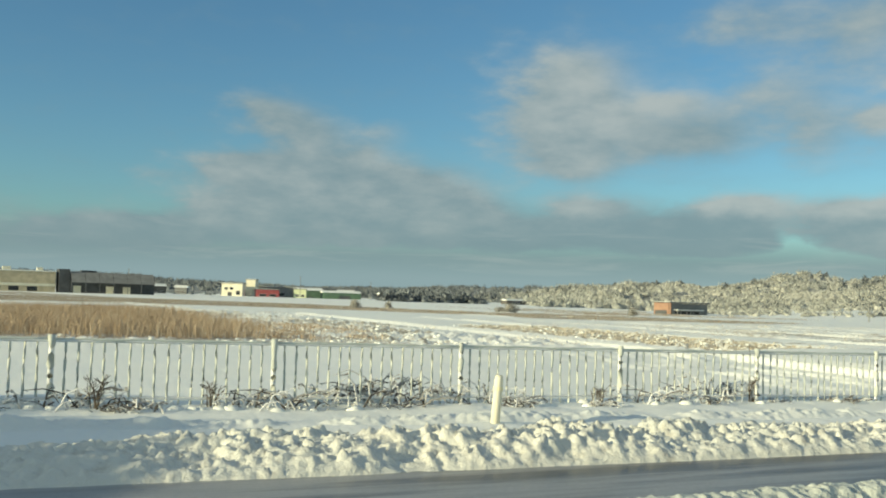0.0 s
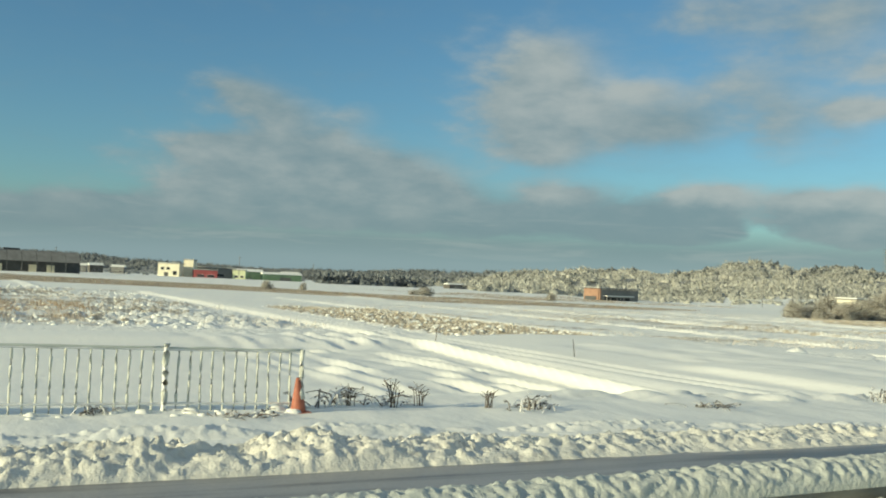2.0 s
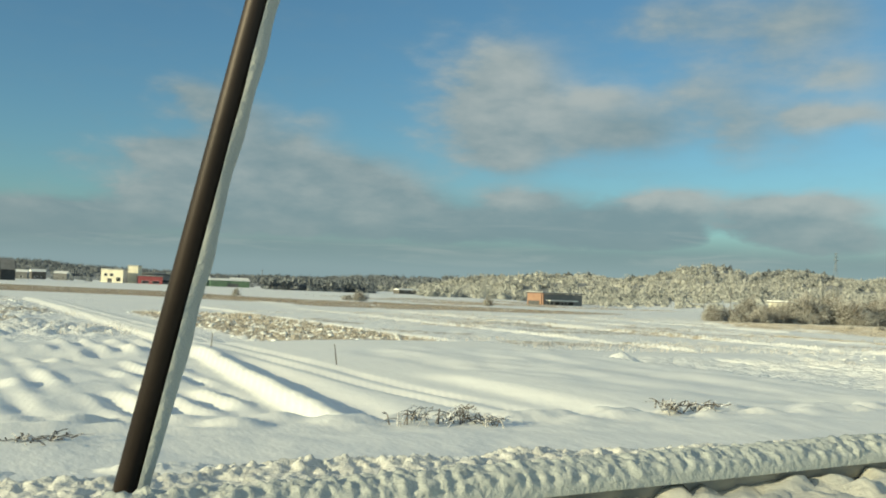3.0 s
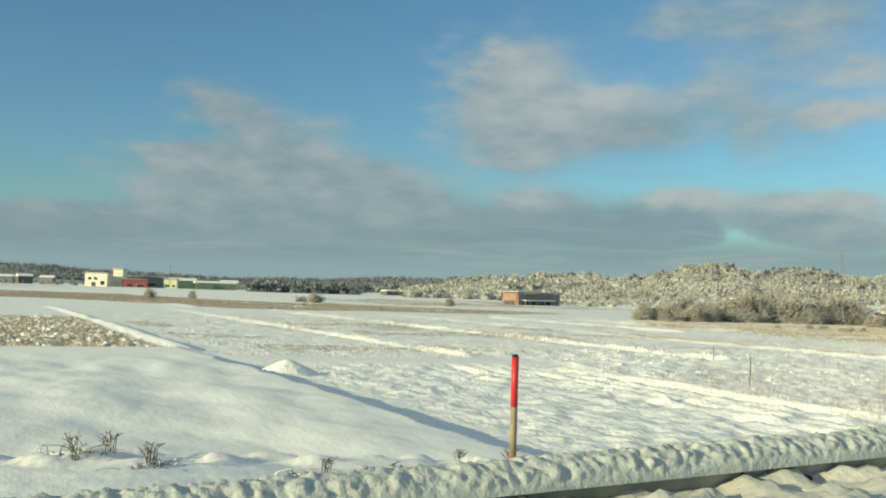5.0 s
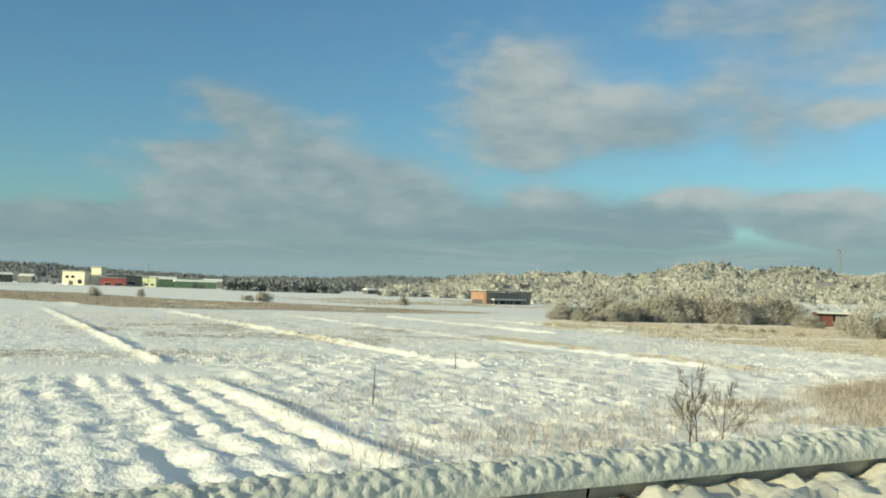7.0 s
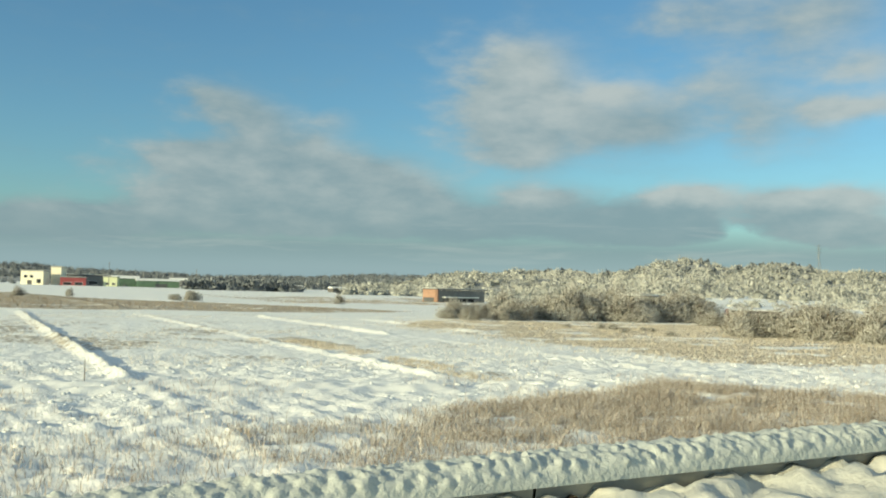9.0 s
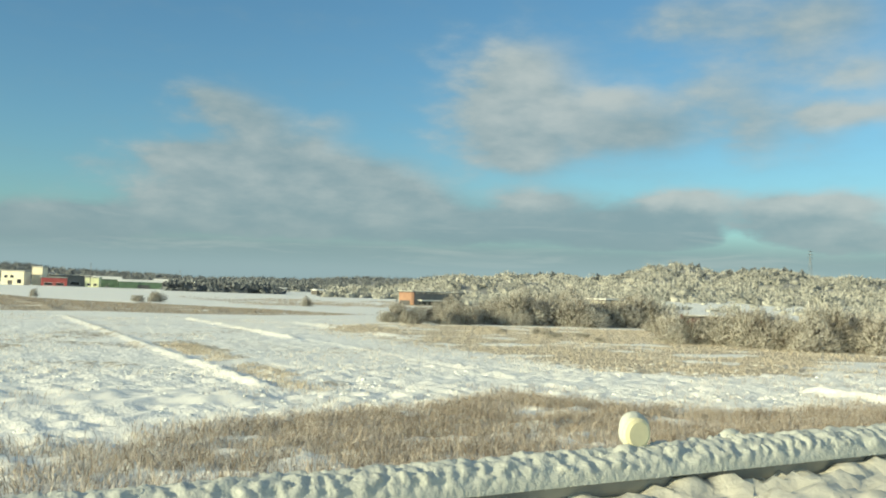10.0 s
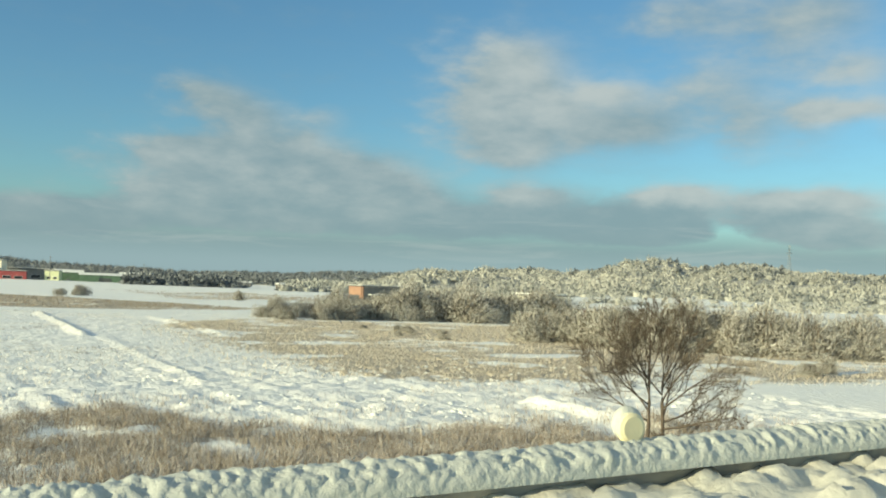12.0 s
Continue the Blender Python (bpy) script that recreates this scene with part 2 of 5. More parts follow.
HILL_TREE = island_material("snowy_trees", [(0.23, 0.24, 0.22), (0.31, 0.32, 0.295), (0.40, 0.41, 0.375), (0.50, 0.505, 0.46)], 0.8, 0.2, (0.50, 0.50, 0.45))
# distance haze is put into these conifer colours: paler and bluer
DARK_TREE = island_material("hazed_dark_conifers", [(0.13, 0.15, 0.16), (0.16, 0.18, 0.19), (0.19, 0.21, 0.22), (0.25, 0.27, 0.28)])
ASPHALT = asphalt_material()
WHITE_PAINT = plain_material("white_paint", (0.80, 0.81, 0.79), 0.45, 0.0, 4.0, 0.12, 0.15)
GALV = plain_material("galvanised_steel", (0.36, 0.365, 0.34), 0.6, 0.35, 2.0, 0.25, 0.05)
DARK_STEEL = plain_material("dark_brown_steel", (0.035, 0.026, 0.02), 0.5, 0.3, 3.0, 0.3, 0.05)
RED = plain_material("red_paint", (0.55, 0.035, 0.04), 0.45, 0.0, 5.0, 0.2, 0.05)
KHAKI = plain_material("dull_khaki_paint", (0.30, 0.25, 0.17), 0.6, 0.0, 5.0, 0.3, 0.1)
CONE_RED = plain_material("faded_red_plastic", (0.42, 0.145, 0.09), 0.6, 0.0, 8.0, 0.25, 0.1)
REFLECT = plain_material("cream_reflector", (0.86, 0.80, 0.52), 0.35, 0.0, 6.0, 0.06, 0.05)
DARK_WALL = plain_material("dark_cladding", (0.085, 0.09, 0.095), 0.6, 0.0, 0.2, 0.3, 0.1)
SAND_WALL = plain_material("sand_plaster", (0.55, 0.47, 0.32), 0.8, 0.0, 0.3, 0.2, 0.1)
CREAM_WALL = plain_material("cream_plaster", (0.78, 0.74, 0.58), 0.8, 0.0, 0.3, 0.1, 0.1)
ORANGE_WALL = plain_material("orange_plaster", (0.34, 0.205, 0.14), 0.8, 0.0, 0.3, 0.2, 0.1)
MID_WALL = plain_material("weathered_grey_boards", (0.12, 0.115, 0.105), 0.8, 0.0, 0.5, 0.35, 0.1)
GREY_WALL = plain_material("grey_siding", (0.22, 0.22, 0.21), 0.7, 0.0, 0.3, 0.2, 0.1)
RED_WALL = plain_material("red_signboard", (0.42, 0.10, 0.10), 0.6, 0.0, 0.3, 0.2, 0.1)
OLD_RED = plain_material("weathered_red_boards", (0.15, 0.055, 0.048), 0.8, 0.0, 1.0, 0.35, 0.1)
GREEN_WALL = plain_material("green_siding", (0.12, 0.20, 0.13), 0.7, 0.0, 0.3, 0.2, 0.1)
YELLOW_WALL = plain_material("lime_plaster", (0.62, 0.66, 0.42), 0.7, 0.0, 0.3, 0.1, 0.1)
GLASS = plain_material("dark_window_glass", (0.03, 0.035, 0.04), 0.12, 0.0, 1.0, 0.2, 0.0)


# ---- numbers of the land ----
def hashed(ix, iy, seed):
    h = (ix.astype(np.int64) * 374761393 + iy.astype(np.int64) * 668265263 + seed * 974634777) & 0xFFFFFFFF
    h = ((h ^ (h >> 13)) * 1274126177) & 0xFFFFFFFF
    return ((h ^ (h >> 16)) & 0xFFFFFF) / float(0xFFFFFF)


def vnoise(x, y, seed=0):
    x, y = np.broadcast_arrays(np.asarray(x, float), np.asarray(y, float))
    ix, iy = np.floor(x), np.floor(y)
    fx, fy = x - ix, y - iy
    fx, fy = fx * fx * (3 - 2 * fx), fy * fy * (3 - 2 * fy)
    a, b = hashed(ix, iy, seed), hashed(ix + 1, iy, seed)
    c, d = hashed(ix, iy + 1, seed), hashed(ix + 1, iy + 1, seed)
    return (a + (b - a) * fx) * (1 - fy) + (c + (d - c) * fx) * fy


def fbm(x, y, seed=0, octaves=4):
    s, a, tot = 0.0, 1.0, 0.0
    for o in range(octaves):
        s = s + a * vnoise(x * 2 ** o + 17.3 * o, y * 2 ** o - 9.1 * o, seed + o)
        tot += a
        a *= 0.5
    return s / tot


def cells(x, y, seed=0):
    """Distance to the nearest scattered point, and a random number of its cell."""
    x, y = np.broadcast_arrays(np.asarray(x, float), np.asarray(y, float))
    ix, iy = np.floor(x), np.floor(y)
    best, tone = np.full(x.shape, 9.0), np.zeros(x.shape)
    for dx in (-1, 0, 1):
        for dy in (-1, 0, 1):
            px, py = ix + dx + hashed(ix + dx, iy + dy, seed), iy + dy + hashed(ix + dx, iy + dy, seed + 5)
            d = np.hypot(x - px, y - py)
            near = d < best
            best = np.where(near, d, best)
            tone = np.where(near, hashed(ix + dx, iy + dy, seed + 9), tone)
    return best, tone


def ss(v, lo, hi):
    u = np.clip((np.asarray(v, float) - lo) / (hi - lo), 0, 1)
    return u * u * (3 - 2 * u)


def inside(v, lo, hi, soft):
    return ss(v, lo - soft, lo + soft) * (1 - ss(v, hi - soft, hi + soft))


FIELD = -2.25


def road_z(x):
    return np.interp(x, [-260, 0, 10.7, 21, 32, 53.7, 64.2, 74.3, 94.5, 104.7, 114.2, 123.8, 160, 260, 420], [-0.4, 0.12, 0.185, 0.27, 0.40, 0.72, 0.91, 1.105, 1.5, 1.71, 1.93, 2.155, 3.0, 4.6, 5.0])


def verge_z(x):
    return np.interp(x, [-300, 0, 30, 40, 56, 64, 74], [0.05, -0.13, -0.41, -0.66, -0.85, -1.4, FIELD])


def walk_z(x):
    return -0.16 + 0.002 * np.asarray(x, float)


CREST_AZ = [-90, -30, 2.4, 4.2, 6.5, 10.8, 14.7, 17.3, 20.0, 22.3, 26.0, 30.1, 32.5, 35.8, 37.5, 40.7, 42.3, 43.9, 45.1, 46.9, 47.8, 49.9, 51.8, 60, 90]
CREST_EL = [0.8, 0.8, 0.82, 0.79, 0.60, 0.51, 0.38, 0.47, 0.49, 0.67, 0.79, 0.95, 1.13, 1.32, 1.10, 1.54, 1.76, 1.70, 1.42, 1.93, 1.95, 1.60, 1.52, 1.6, 1.0]


def field_z(x, y):
    """Snowed-in paddies: banks between them, furrows, lumps, and the hills behind."""
    r, az = np.hypot(x - 60, y), np.degrees(np.arctan2(x - 60, np.maximum(y, 1e-3)))
    z = np.full(np.shape(x), FIELD) + 0.1 * (fbm(x / 14, y / 14, 3) - 0.5)
    wob = 0.3 * (fbm(x / 5, y / 9, 21) - 0.5)
    # the far fields lie a little lower
    z = z - 1.0 * ss(r, 180, 330) * (1 - ss(r, 430, 560))
    # raised lane and plateau: a sunlit face towards the furrows, a sharp step on the sunless side
    edge = 66.1 + 0.25 * np.sin(y / 5.0) + 0.5 * (vnoise(y / 1.7, 0 * y, 8) - 0.5)
    face = np.interp(y, [18, 22, 26.6, 37, 50, 61, 160], [40.8, 41.1, 41.7, 42.8, 44.2, 44.6, 44.4]) + 0.16 * (vnoise(y / 1.1, 0 * y, 9) - 0.5)
    plateau = ss(x, face, face + 0.55) * (1 - ss(x, edge - 0.25, edge + 0.2)) * (1 - ss(y, 56, 60))
    z = z + (0.36 + 0.24 * ss(x, 47, 56)) * plateau
    z = z + 0.14 * np.exp(-((x - face - 0.7) / 0.5) ** 2) * inside(y, 23, 52, 2)
    far_lane = ss(x, face, face + 0.6) * (1 - ss(x, 47.4, 49.2)) * inside(y, 59, 165, 2)
    z = z + 0.34 * far_lane
    z = z - 0.22 * np.exp(-((x - face - 3.0 + 0.03 * y) / 0.8) ** 2) * inside(y, 22, 46, 4)
    z = z + 0.3 * (1 - ss(x, face - 0.5, face + 0.5)) * inside(y, 51.5, 58.5, 1.5) * ss(x, 12, 30)
    # wheel ruts of the lane
    rut = np.interp(y, [16, 23.4, 32.4, 45.2, 57.8, 88, 142], [47.6, 47.2, 46.5, 46.6, 45.9, 45.2, 44.9])
    for off in (0.0, 1.35):
        z = z - 0.13 * np.exp(-((x - rut - off) / 0.26) ** 2) * inside(y, 17, 150, 3) * (0.6 + 0.8 * vnoise(x, y / 3.0, 10))
    # drift across the plateau with a sunlit face, and ripples behind it
    z = z + plateau * 0.24 * ss(x, 49.6 + 0.3 * (vnoise(y / 2.5, 0 * y, 11) - 0.5), 51.0) * inside(y, 19, 35, 3) * (1 - 0.8 * ss(x, 53, 60))
    z = z + plateau * inside(x, 52, 65.5, 1.5) * inside(y, 18, 50, 3) * (0.30 * (fbm(x / 2.4, y / 5.0, 39, 2) - 0.5) + 0.09 * (fbm(x / 1.1, y / 2.0, 38, 2) - 0.5))
    # banks between the paddies, all running away from the road
    for bx, y0, y1, w, h in ((66.9, 60, 100, 0.85, 0.3), (66.9, 100, 160, 0.45, 0.3), (85.0, 22, 46, 0.5, 0.26), (84.8, 56, 160, 0.3, 0.34), (102.9, 29, 44, 0.4, 0.14),
                             (102.6, 50.5, 160, 0.30, 0.38), (119.0, 48.5, 146, 0.45, 0.22), (135.5, 92, 142, 0.4, 0.34), (136.6, 53, 92, 0.4, 0.13), (149.2, 96, 134, 0.45, 0.3), (150.4, 30, 41, 0.6, 0.45),
                             (30.0, 180, 330, 1.0, 0.3), (92.0, 170, 300, 1.0, 0.3), (120.0, 170, 320, 1.0, 0.35), (150.0, 180, 330, 1.0, 0.35)):
        d = np.abs(x - bx - wob - 0.25 * np.sin(y / 31.0 + bx))
        z = z + h * np.exp(-(d / w) ** 3) * inside(y, y0, y1, 1.0) * (0.8 + 0.4 * vnoise(x / 2.5, y / 3.5, 4)) * ss(vnoise(x * 0 + bx, y / 6.0, 6), -0.2, 0.25)
    # flat track along the fields
    cross = 54.0 - 0.19 * (x - 66)
    z = z + 0.16 * np.exp(-((y - cross) / np.interp(x, [66, 102], [3.4, 2.0])) ** 6) * inside(x, 66.5, 118, 2)
    # furrows
    f1 = (1 - ss(x, face - 1.2, face - 0.3)) * ss(x, 29, 33) * inside(y, 22.5, 60, 3)
    roll = np.sin((x + 0.045 * y) * 2 * np.pi / 1.46 + 2.2 * fbm(x / 3.5, y / 6.0, 31))
    z = z + f1 * 0.10 * roll * (0.05 + 1.5 * ss(vnoise(x / 1.5, y / 2.4, 33), 0.25, 0.9)) * ss(x, 31, 36) + f1 * 0.2 * (fbm(x / 1.6, y / 2.2, 34, 2) - 0.5)
    f2 = inside(x, 69.5, 84.2, 0.6) * inside(y, 20, cross - 3.2, 1.5)
    z = z + f2 * 0.10 * np.sin((x - 0.03 * y) * 2 * np.pi / 1.42 + 2.6 * fbm(x / 3, y / 5, 35)) * (0.12 + 0.88 * ss(x, 74, 80)) * (0.15 + 1.3 * vnoise(x / 1.4, y / 2.4, 36))
    z = z - f2 * 0.16 * np.exp(-((x - 79.2) / 0.3) ** 2) * ss(y, 20, 24)
    z = z + f2 * 0.27 * (fbm(x / 0.7, y / 0.75, 37, 2) - 0.5)
    # rough ploughland
    rough = inside(x, 86, 168, 1.5) * inside(y, 20, 62, 4)
    z = z + rough * (0.36 * (fbm(x / 0.95, y / 0.75, 41, 2) - 0.5) + 0.06 * np.sin((x + 0.1 * y) * 2 * np.pi / 1.7 + 2 * fbm(x / 4, y / 4, 47)) * vnoise(x / 2, y / 4, 48))
    rough2 = inside(x, 69, 170, 2) * inside(y, 58, 165, 6)
    z = z + rough2 * 0.24 * (fbm(x / 1.1, y / 1.2, 43, 3) - 0.5)
    # stubble in clumps
    s1 = inside(x, 2, 44, 1.5) * inside(y, 66, 175, 6)
    s2 = inside(x, 51.5, 65.6, 0.8) * inside(y, 60, 113, 3)
    d1, t1 = cells(x / 1.5 + 0.25 * np.floor(y / 1.5), y / 1.6, 51)
    z = z + s1 * 0.42 * np.clip(1 - d1 * 2.3, 0, 1) * (t1 > 0.35) * ss(fbm(x / 12, y / 12, 52), 0.35, 0.55)
    d2, t2 = cells(x / 0.95, y / 1.0, 55)
    z = z + s2 * 0.5 * np.clip(1 - d2 * 1.6, 0, 1) * (0.4 + 0.6 * t2)
    # hump of snow beside the step, and a smaller one on the plateau
    hump = np.hypot((x - 68.4) / 1.5, (y - 45.2) / 1.0)
    z = z + 0.8 * np.clip(1 - hump, 0, 1) ** 0.7 * (0.8 + 0.4 * vnoise(x / 0.5, y / 0.5, 61))
    # hills
    crest = np.interp(az, CREST_AZ, CREST_EL)
    right = ss(az, 23, 31)
    rc, rf = 2300 + (1350 - 2300) * right, 1300 + (470 - 1300) * right
    foot = 3.2 * ss(r, 330, 560) * ss(az, 36, 43)
    top = np.tan(np.radians(crest)) * rc + 4.5 - foot
    up = ss(r, rf, rc) * (1 - 0.7 * ss(r, rc, rc * 1.8))
    swell = fbm(x / 120, y / 120, 71, 4) - 0.5
    fold = np.abs(fbm(x / 110, y / 110, 75, 3) - 0.5) * 2
    z = z + foot + np.maximum(top - 6.5, 0) * up * (1 - 1.1 * fold * right * (1 - ss(r, rc * 0.9, rc))) + swell * 34 * right * ss(r, rf, rf + 250) * (1 - ss(r, rc * 0.85, rc))
    return z


def mid_reed(x, y):
    """The wet meadow below the thickets."""
    far = np.interp(x, [136, 142, 150, 165, 180, 260], [90, 104, 122, 136, 130, 112])
    close = np.interp(x, [136, 140, 145, 150, 165, 180, 260], [92, 74, 56, 50, 48, 46, 40])
    return inside(y, close, far, 3.0) * ss(x, 138, 152) * ss(fbm(x / 6, y / 5, 411), 0.2, 0.5)


def weed_strip(x, y):
    """The long brown strip of weeds across the far paddies."""
    low = np.interp(x, [0, 35, 75, 97, 155, 178], [300, 300, 250, 168, 163, 180]) + 8 * (fbm(x / 14, y * 0, 83) - 0.5)
    high = np.interp(x, [0, 80, 113, 128, 150, 166, 180], [520, 420, 390, 320, 262, 232, 195]) + 20 * (fbm(x / 20, y * 0, 85) - 0.5)
    return inside(y, low, high, 5) * inside(x, -150, 182, 6)


def straw_amount(x, y):
    s = np.zeros(np.shape(x))
    n = fbm(x / 7, y / 7, 81)
    s = np.maximum(s, 0.55 * inside(x, -40, 24, 3) * inside(y, 72, 150, 4))
    s = np.maximum(s, 0.78 * inside(x, 51.5, 65.8, 0.8) * inside(y, 60, 113, 4))
    s = np.maximum(s, 0.66 * inside(x, 2, 44, 2) * inside(y, 66, 175, 8) * ss(n, 0.3, 0.6))
    s = np.maximum(s, 0.60 * inside(x, 69, 120, 2) * inside(y, 58, 112, 8) * ss(n, 0.35, 0.65))
    s = np.maximum(s, 0.45 * inside(x, 86, 200, 3) * inside(y, 86, 130, 12) * ss(n, 0.3, 0.55))
    s = np.maximum(s, 0.92 * weed_strip(x, y) * ss(n, 0.15, 0.4))
    s = np.maximum(s, 0.62 * inside(y, 290, 425, 20) * inside(x, 185, 300, 12) * ss(n, 0.35, 0.6))
    s = np.maximum(s, 0.84 * mid_reed(x, y))
    s = np.maximum(s, 0.4 * inside(x, 124, 150, 6) * inside(y, 60, 108, 8) * ss(n, 0.35, 0.55))
    s = np.maximum(s, 0.30 * inside(x, 85, 160, 2) * inside(y, 20, 48, 4) * ss(n, 0.3, 0.6))
    s = np.maximum(s, 0.8 * inside(x, 119.6, 125.0, 1.4) * inside(y, 47, 90, 6) * ss(n, 0.2, 0.65))
    return s


def ground_z(x, y):
    """The whole land: fields, the bank up to the road, verge, foot path and the far side of the road."""
    x, y = np.broadcast_arrays(np.asarray(x, float), np.asarray(y, float))
    vz, fz = verge_z(x), field_z(x, y)
    late = ss(x, 40, 52)
    edge = np.interp(x, [0, 30, 56], [15.0, 15.4, 17.0])
    verge = vz + 0.1 * (fbm(x / 2.2, y / 1.2, 91) - 0.5) + 0.05 * (fbm(x / 0.5, y / 0.5, 93, 3) - 0.5)
    de, te = cells(x / 0.9, y / 0.8, 97)
    verge = verge + 0.14 * np.clip(1 - 2.2 * de * de, 0, 1) * (te > 0.35) * inside(y, edge - 1.0, edge + 0.4, 0.4) * inside(x, 30, 74, 4)
    berm = verge - np.clip(y - edge, 0, 99) / 1.9
    inner = np.where(y < 8.7, walk_z(x) - 0.06, walk_z(x) - 0.06 + (vz - walk_z(x) + 0.06) * ss(y, 8.7, 10.4))
    slope = np.maximum(road_z(x) - 0.12 - np.clip(y - 3.4, 0, 99) / 1.7, verge)
    near = np.where(y < 10.4, inner, verge) * (1 - late) + np.where(y < 10.4, slope, np.maximum(slope, verge)) * late
    bank = np.where(y < edge, near, np.minimum(berm, near))
    land = np.maximum(bank, fz)
    land = np.where(y < 26, land, fz)
    under = road_z(x) - 0.3
    out = np.where(y < 3.4, under, land)
    far_side = under - np.clip(-7.5 - y, 0, 99) / 2.0
    return np.where(y < -7.5, np.maximum(far_side, FIELD + 0.2 * (fbm(x / 20, y / 20, 95) - 0.5)), out)


# ---- building helpers ----
def mesh_of(name, verts, faces, mats, smooth=False):
    me = bpy.data.meshes.new(name)
    me.from_pydata([tuple(v) for v in verts] if not isinstance(verts, np.ndarray) else verts.tolist(), [], faces if isinstance(faces, list) else faces.tolist())
    for mt in mats if isinstance(mats, (list, tuple)) else [mats]:
        me.materials.append(mt)
    if smooth:
        me.polygons.foreach_set("use_smooth", [True] * len(me.polygons))
    me.update()
    return me


def grid_mesh(name, X, Y, Z, mat, smooth=True):
    n, m = X.shape
    idx = np.arange(n * m).reshape(n, m)
    faces = np.stack([idx[:-1, :-1], idx[1:, :-1], idx[1:, 1:], idx[:-1, 1:]], -1).reshape(-1, 4)
    return mesh_of(name, np.stack([X, Y, Z], -1).reshape(-1, 3), faces, mat, smooth)


def part(name, bm, mat, parent, label="", smooth=False):
    """Links a bmesh or a mesh as one object under a thing or a part."""
    if isinstance(bm, bmesh.types.BMesh):
        me = bpy.data.meshes.new(name)
        bm.to_mesh(me)
        bm.free()
        me.materials.append(mat)
        if smooth:
            me.polygons.foreach_set("use_smooth", [True] * len(me.polygons))
    else:
        me = bm
    ob = new(name, me)
    ob.parent = parent
    return tagged(ob, label)


def thing(name, m, label, category, group="", kind=""):
    ob = new(name)
    ob.matrix_basis = m
    return tagged(ob, label, category, group, kind)


def box(bm, x0, x1, y0, y1, z0, z1, bevel=0.0):
    vs = [bm.verts.new(p) for p in ((x0, y0, z0), (x1, y0, z0), (x1, y1, z0), (x0, y1, z0), (x0, y0, z1), (x1, y0, z1), (x1, y1, z1), (x0, y1, z1))]
    fs = [bm.faces.new([vs[i] for i in q]) for q in ((3, 2, 1, 0), (4, 5, 6, 7), (0, 1, 5, 4), (1, 2, 6, 5), (2, 3, 7, 6), (3, 0, 4, 7))]
    if bevel:
        es = list({e for f in fs for e in f.edges})
        bmesh.ops.bevel(bm, geom=es, offset=bevel, segments=1, affect="EDGES")
    return bm


def boxed(*a, **k):
    return box(bmesh.new(), *a, **k)


def tube(bm, pts, radii, sides=6, cap=True):
    """A tapering tube through points."""
    rings = []
    for i, (p, r) in enumerate(zip(pts, radii)):
        a, b = Vector(pts[max(0, i - 1)]), Vector(pts[min(len(pts) - 1, i + 1)])
        q = (b - a).to_track_quat("Z", "Y")
        rings.append([bm.verts.new(Vector(p) + q @ Vector((r * math.cos(2 * math.pi * k / sides), r * math.sin(2 * math.pi * k / sides), 0))) for k in range(sides)])
    for a, b in zip(rings, rings[1:]):
        for k in range(sides):
            bm.faces.new((a[k], a[(k + 1) % sides], b[(k + 1) % sides], b[k]))
    if cap:
        bm.faces.new(rings[-1])
        bm.faces.new(rings[0][::-1])
    return bm


def structure(name, me, label, category=""):
    return tagged(new(name, me), label, category or name, kind="structure")


# ---- ground, road, foot path ----
def build_ground():
    rows = np.concatenate([[-3500, -1200, -400, -120, -50, -25, -15, -10, -7.5, -3, 1, 3.2], np.arange(3.5, 13.8, 0.35), np.geomspace(14, 150, 520), np.geomspace(151.2, 2900, 250), [3600, 4600]])
    u = np.concatenate([[-30, -8, -2.5, -0.8, -0.3], np.linspace(-0.04, 1.0, 720), [1.05, 1.2, 1.6, 3, 8, 20]])
    yy = rows[:, None] + 0 * u[None]
    reach = np.maximum(yy, 6)
    left, right = -4 - 0.02 * reach, 132 + 1.32 * reach
    far = np.clip(np.abs(yy) / 300, 1, None)
    xx = np.where((u[None] < -0.05) | (u[None] > 1.01), left + np.where(u[None] < 0, u[None] * 130, (right - left) + (u[None] - 1) * 130), left + u[None] * (right - left)) + 0 * far
    zz = ground_z(xx, yy)
    me = grid_mesh("ground", xx, yy, zz, ground_material())
    at = me.attributes.new("straw", "FLOAT", "POINT")
    at.data.foreach_set("value", straw_amount(xx, yy).reshape(-1).astype(np.float32))
    smooth = np.maximum(inside(xx, -20, 66.5, 0.8) * inside(yy, 8, 60, 2), inside(yy - 0.19 * (66 - xx), 51.5, 57, 0.8) * inside(xx, 60, 118, 2))
    reach_az = np.degrees(np.arctan2(xx - 60, np.maximum(yy, 1e-3)))
    wood = me.attributes.new("woods", "FLOAT", "POINT")
    wood.data.foreach_set("value", (0.62 * ss(np.hypot(xx - 60, yy), 570 + 430 * (1 - ss(reach_az, 27, 31)), 640 + 430 * (1 - ss(reach_az, 27, 31))) * (yy > 50)).reshape(-1).astype(np.float32))
    cr = me.attributes.new("crusty", "FLOAT", "POINT")
    cr.data.foreach_set("value", (1 - 0.75 * smooth).reshape(-1).astype(np.float32))
    me.update()
    structure("ground", me, "snow-covered paddy fields with banks and dry stubble", "snow field")


def strip(name, x0, x1, dx, ys, zfun, mat, label):
    xs = np.arange(x0, x1 + dx, dx)
    X, Y = np.meshgrid(xs, np.asarray(ys, float), indexing="ij")
    return structure(name, grid_mesh(name, X, Y, zfun(X, Y), mat), label)


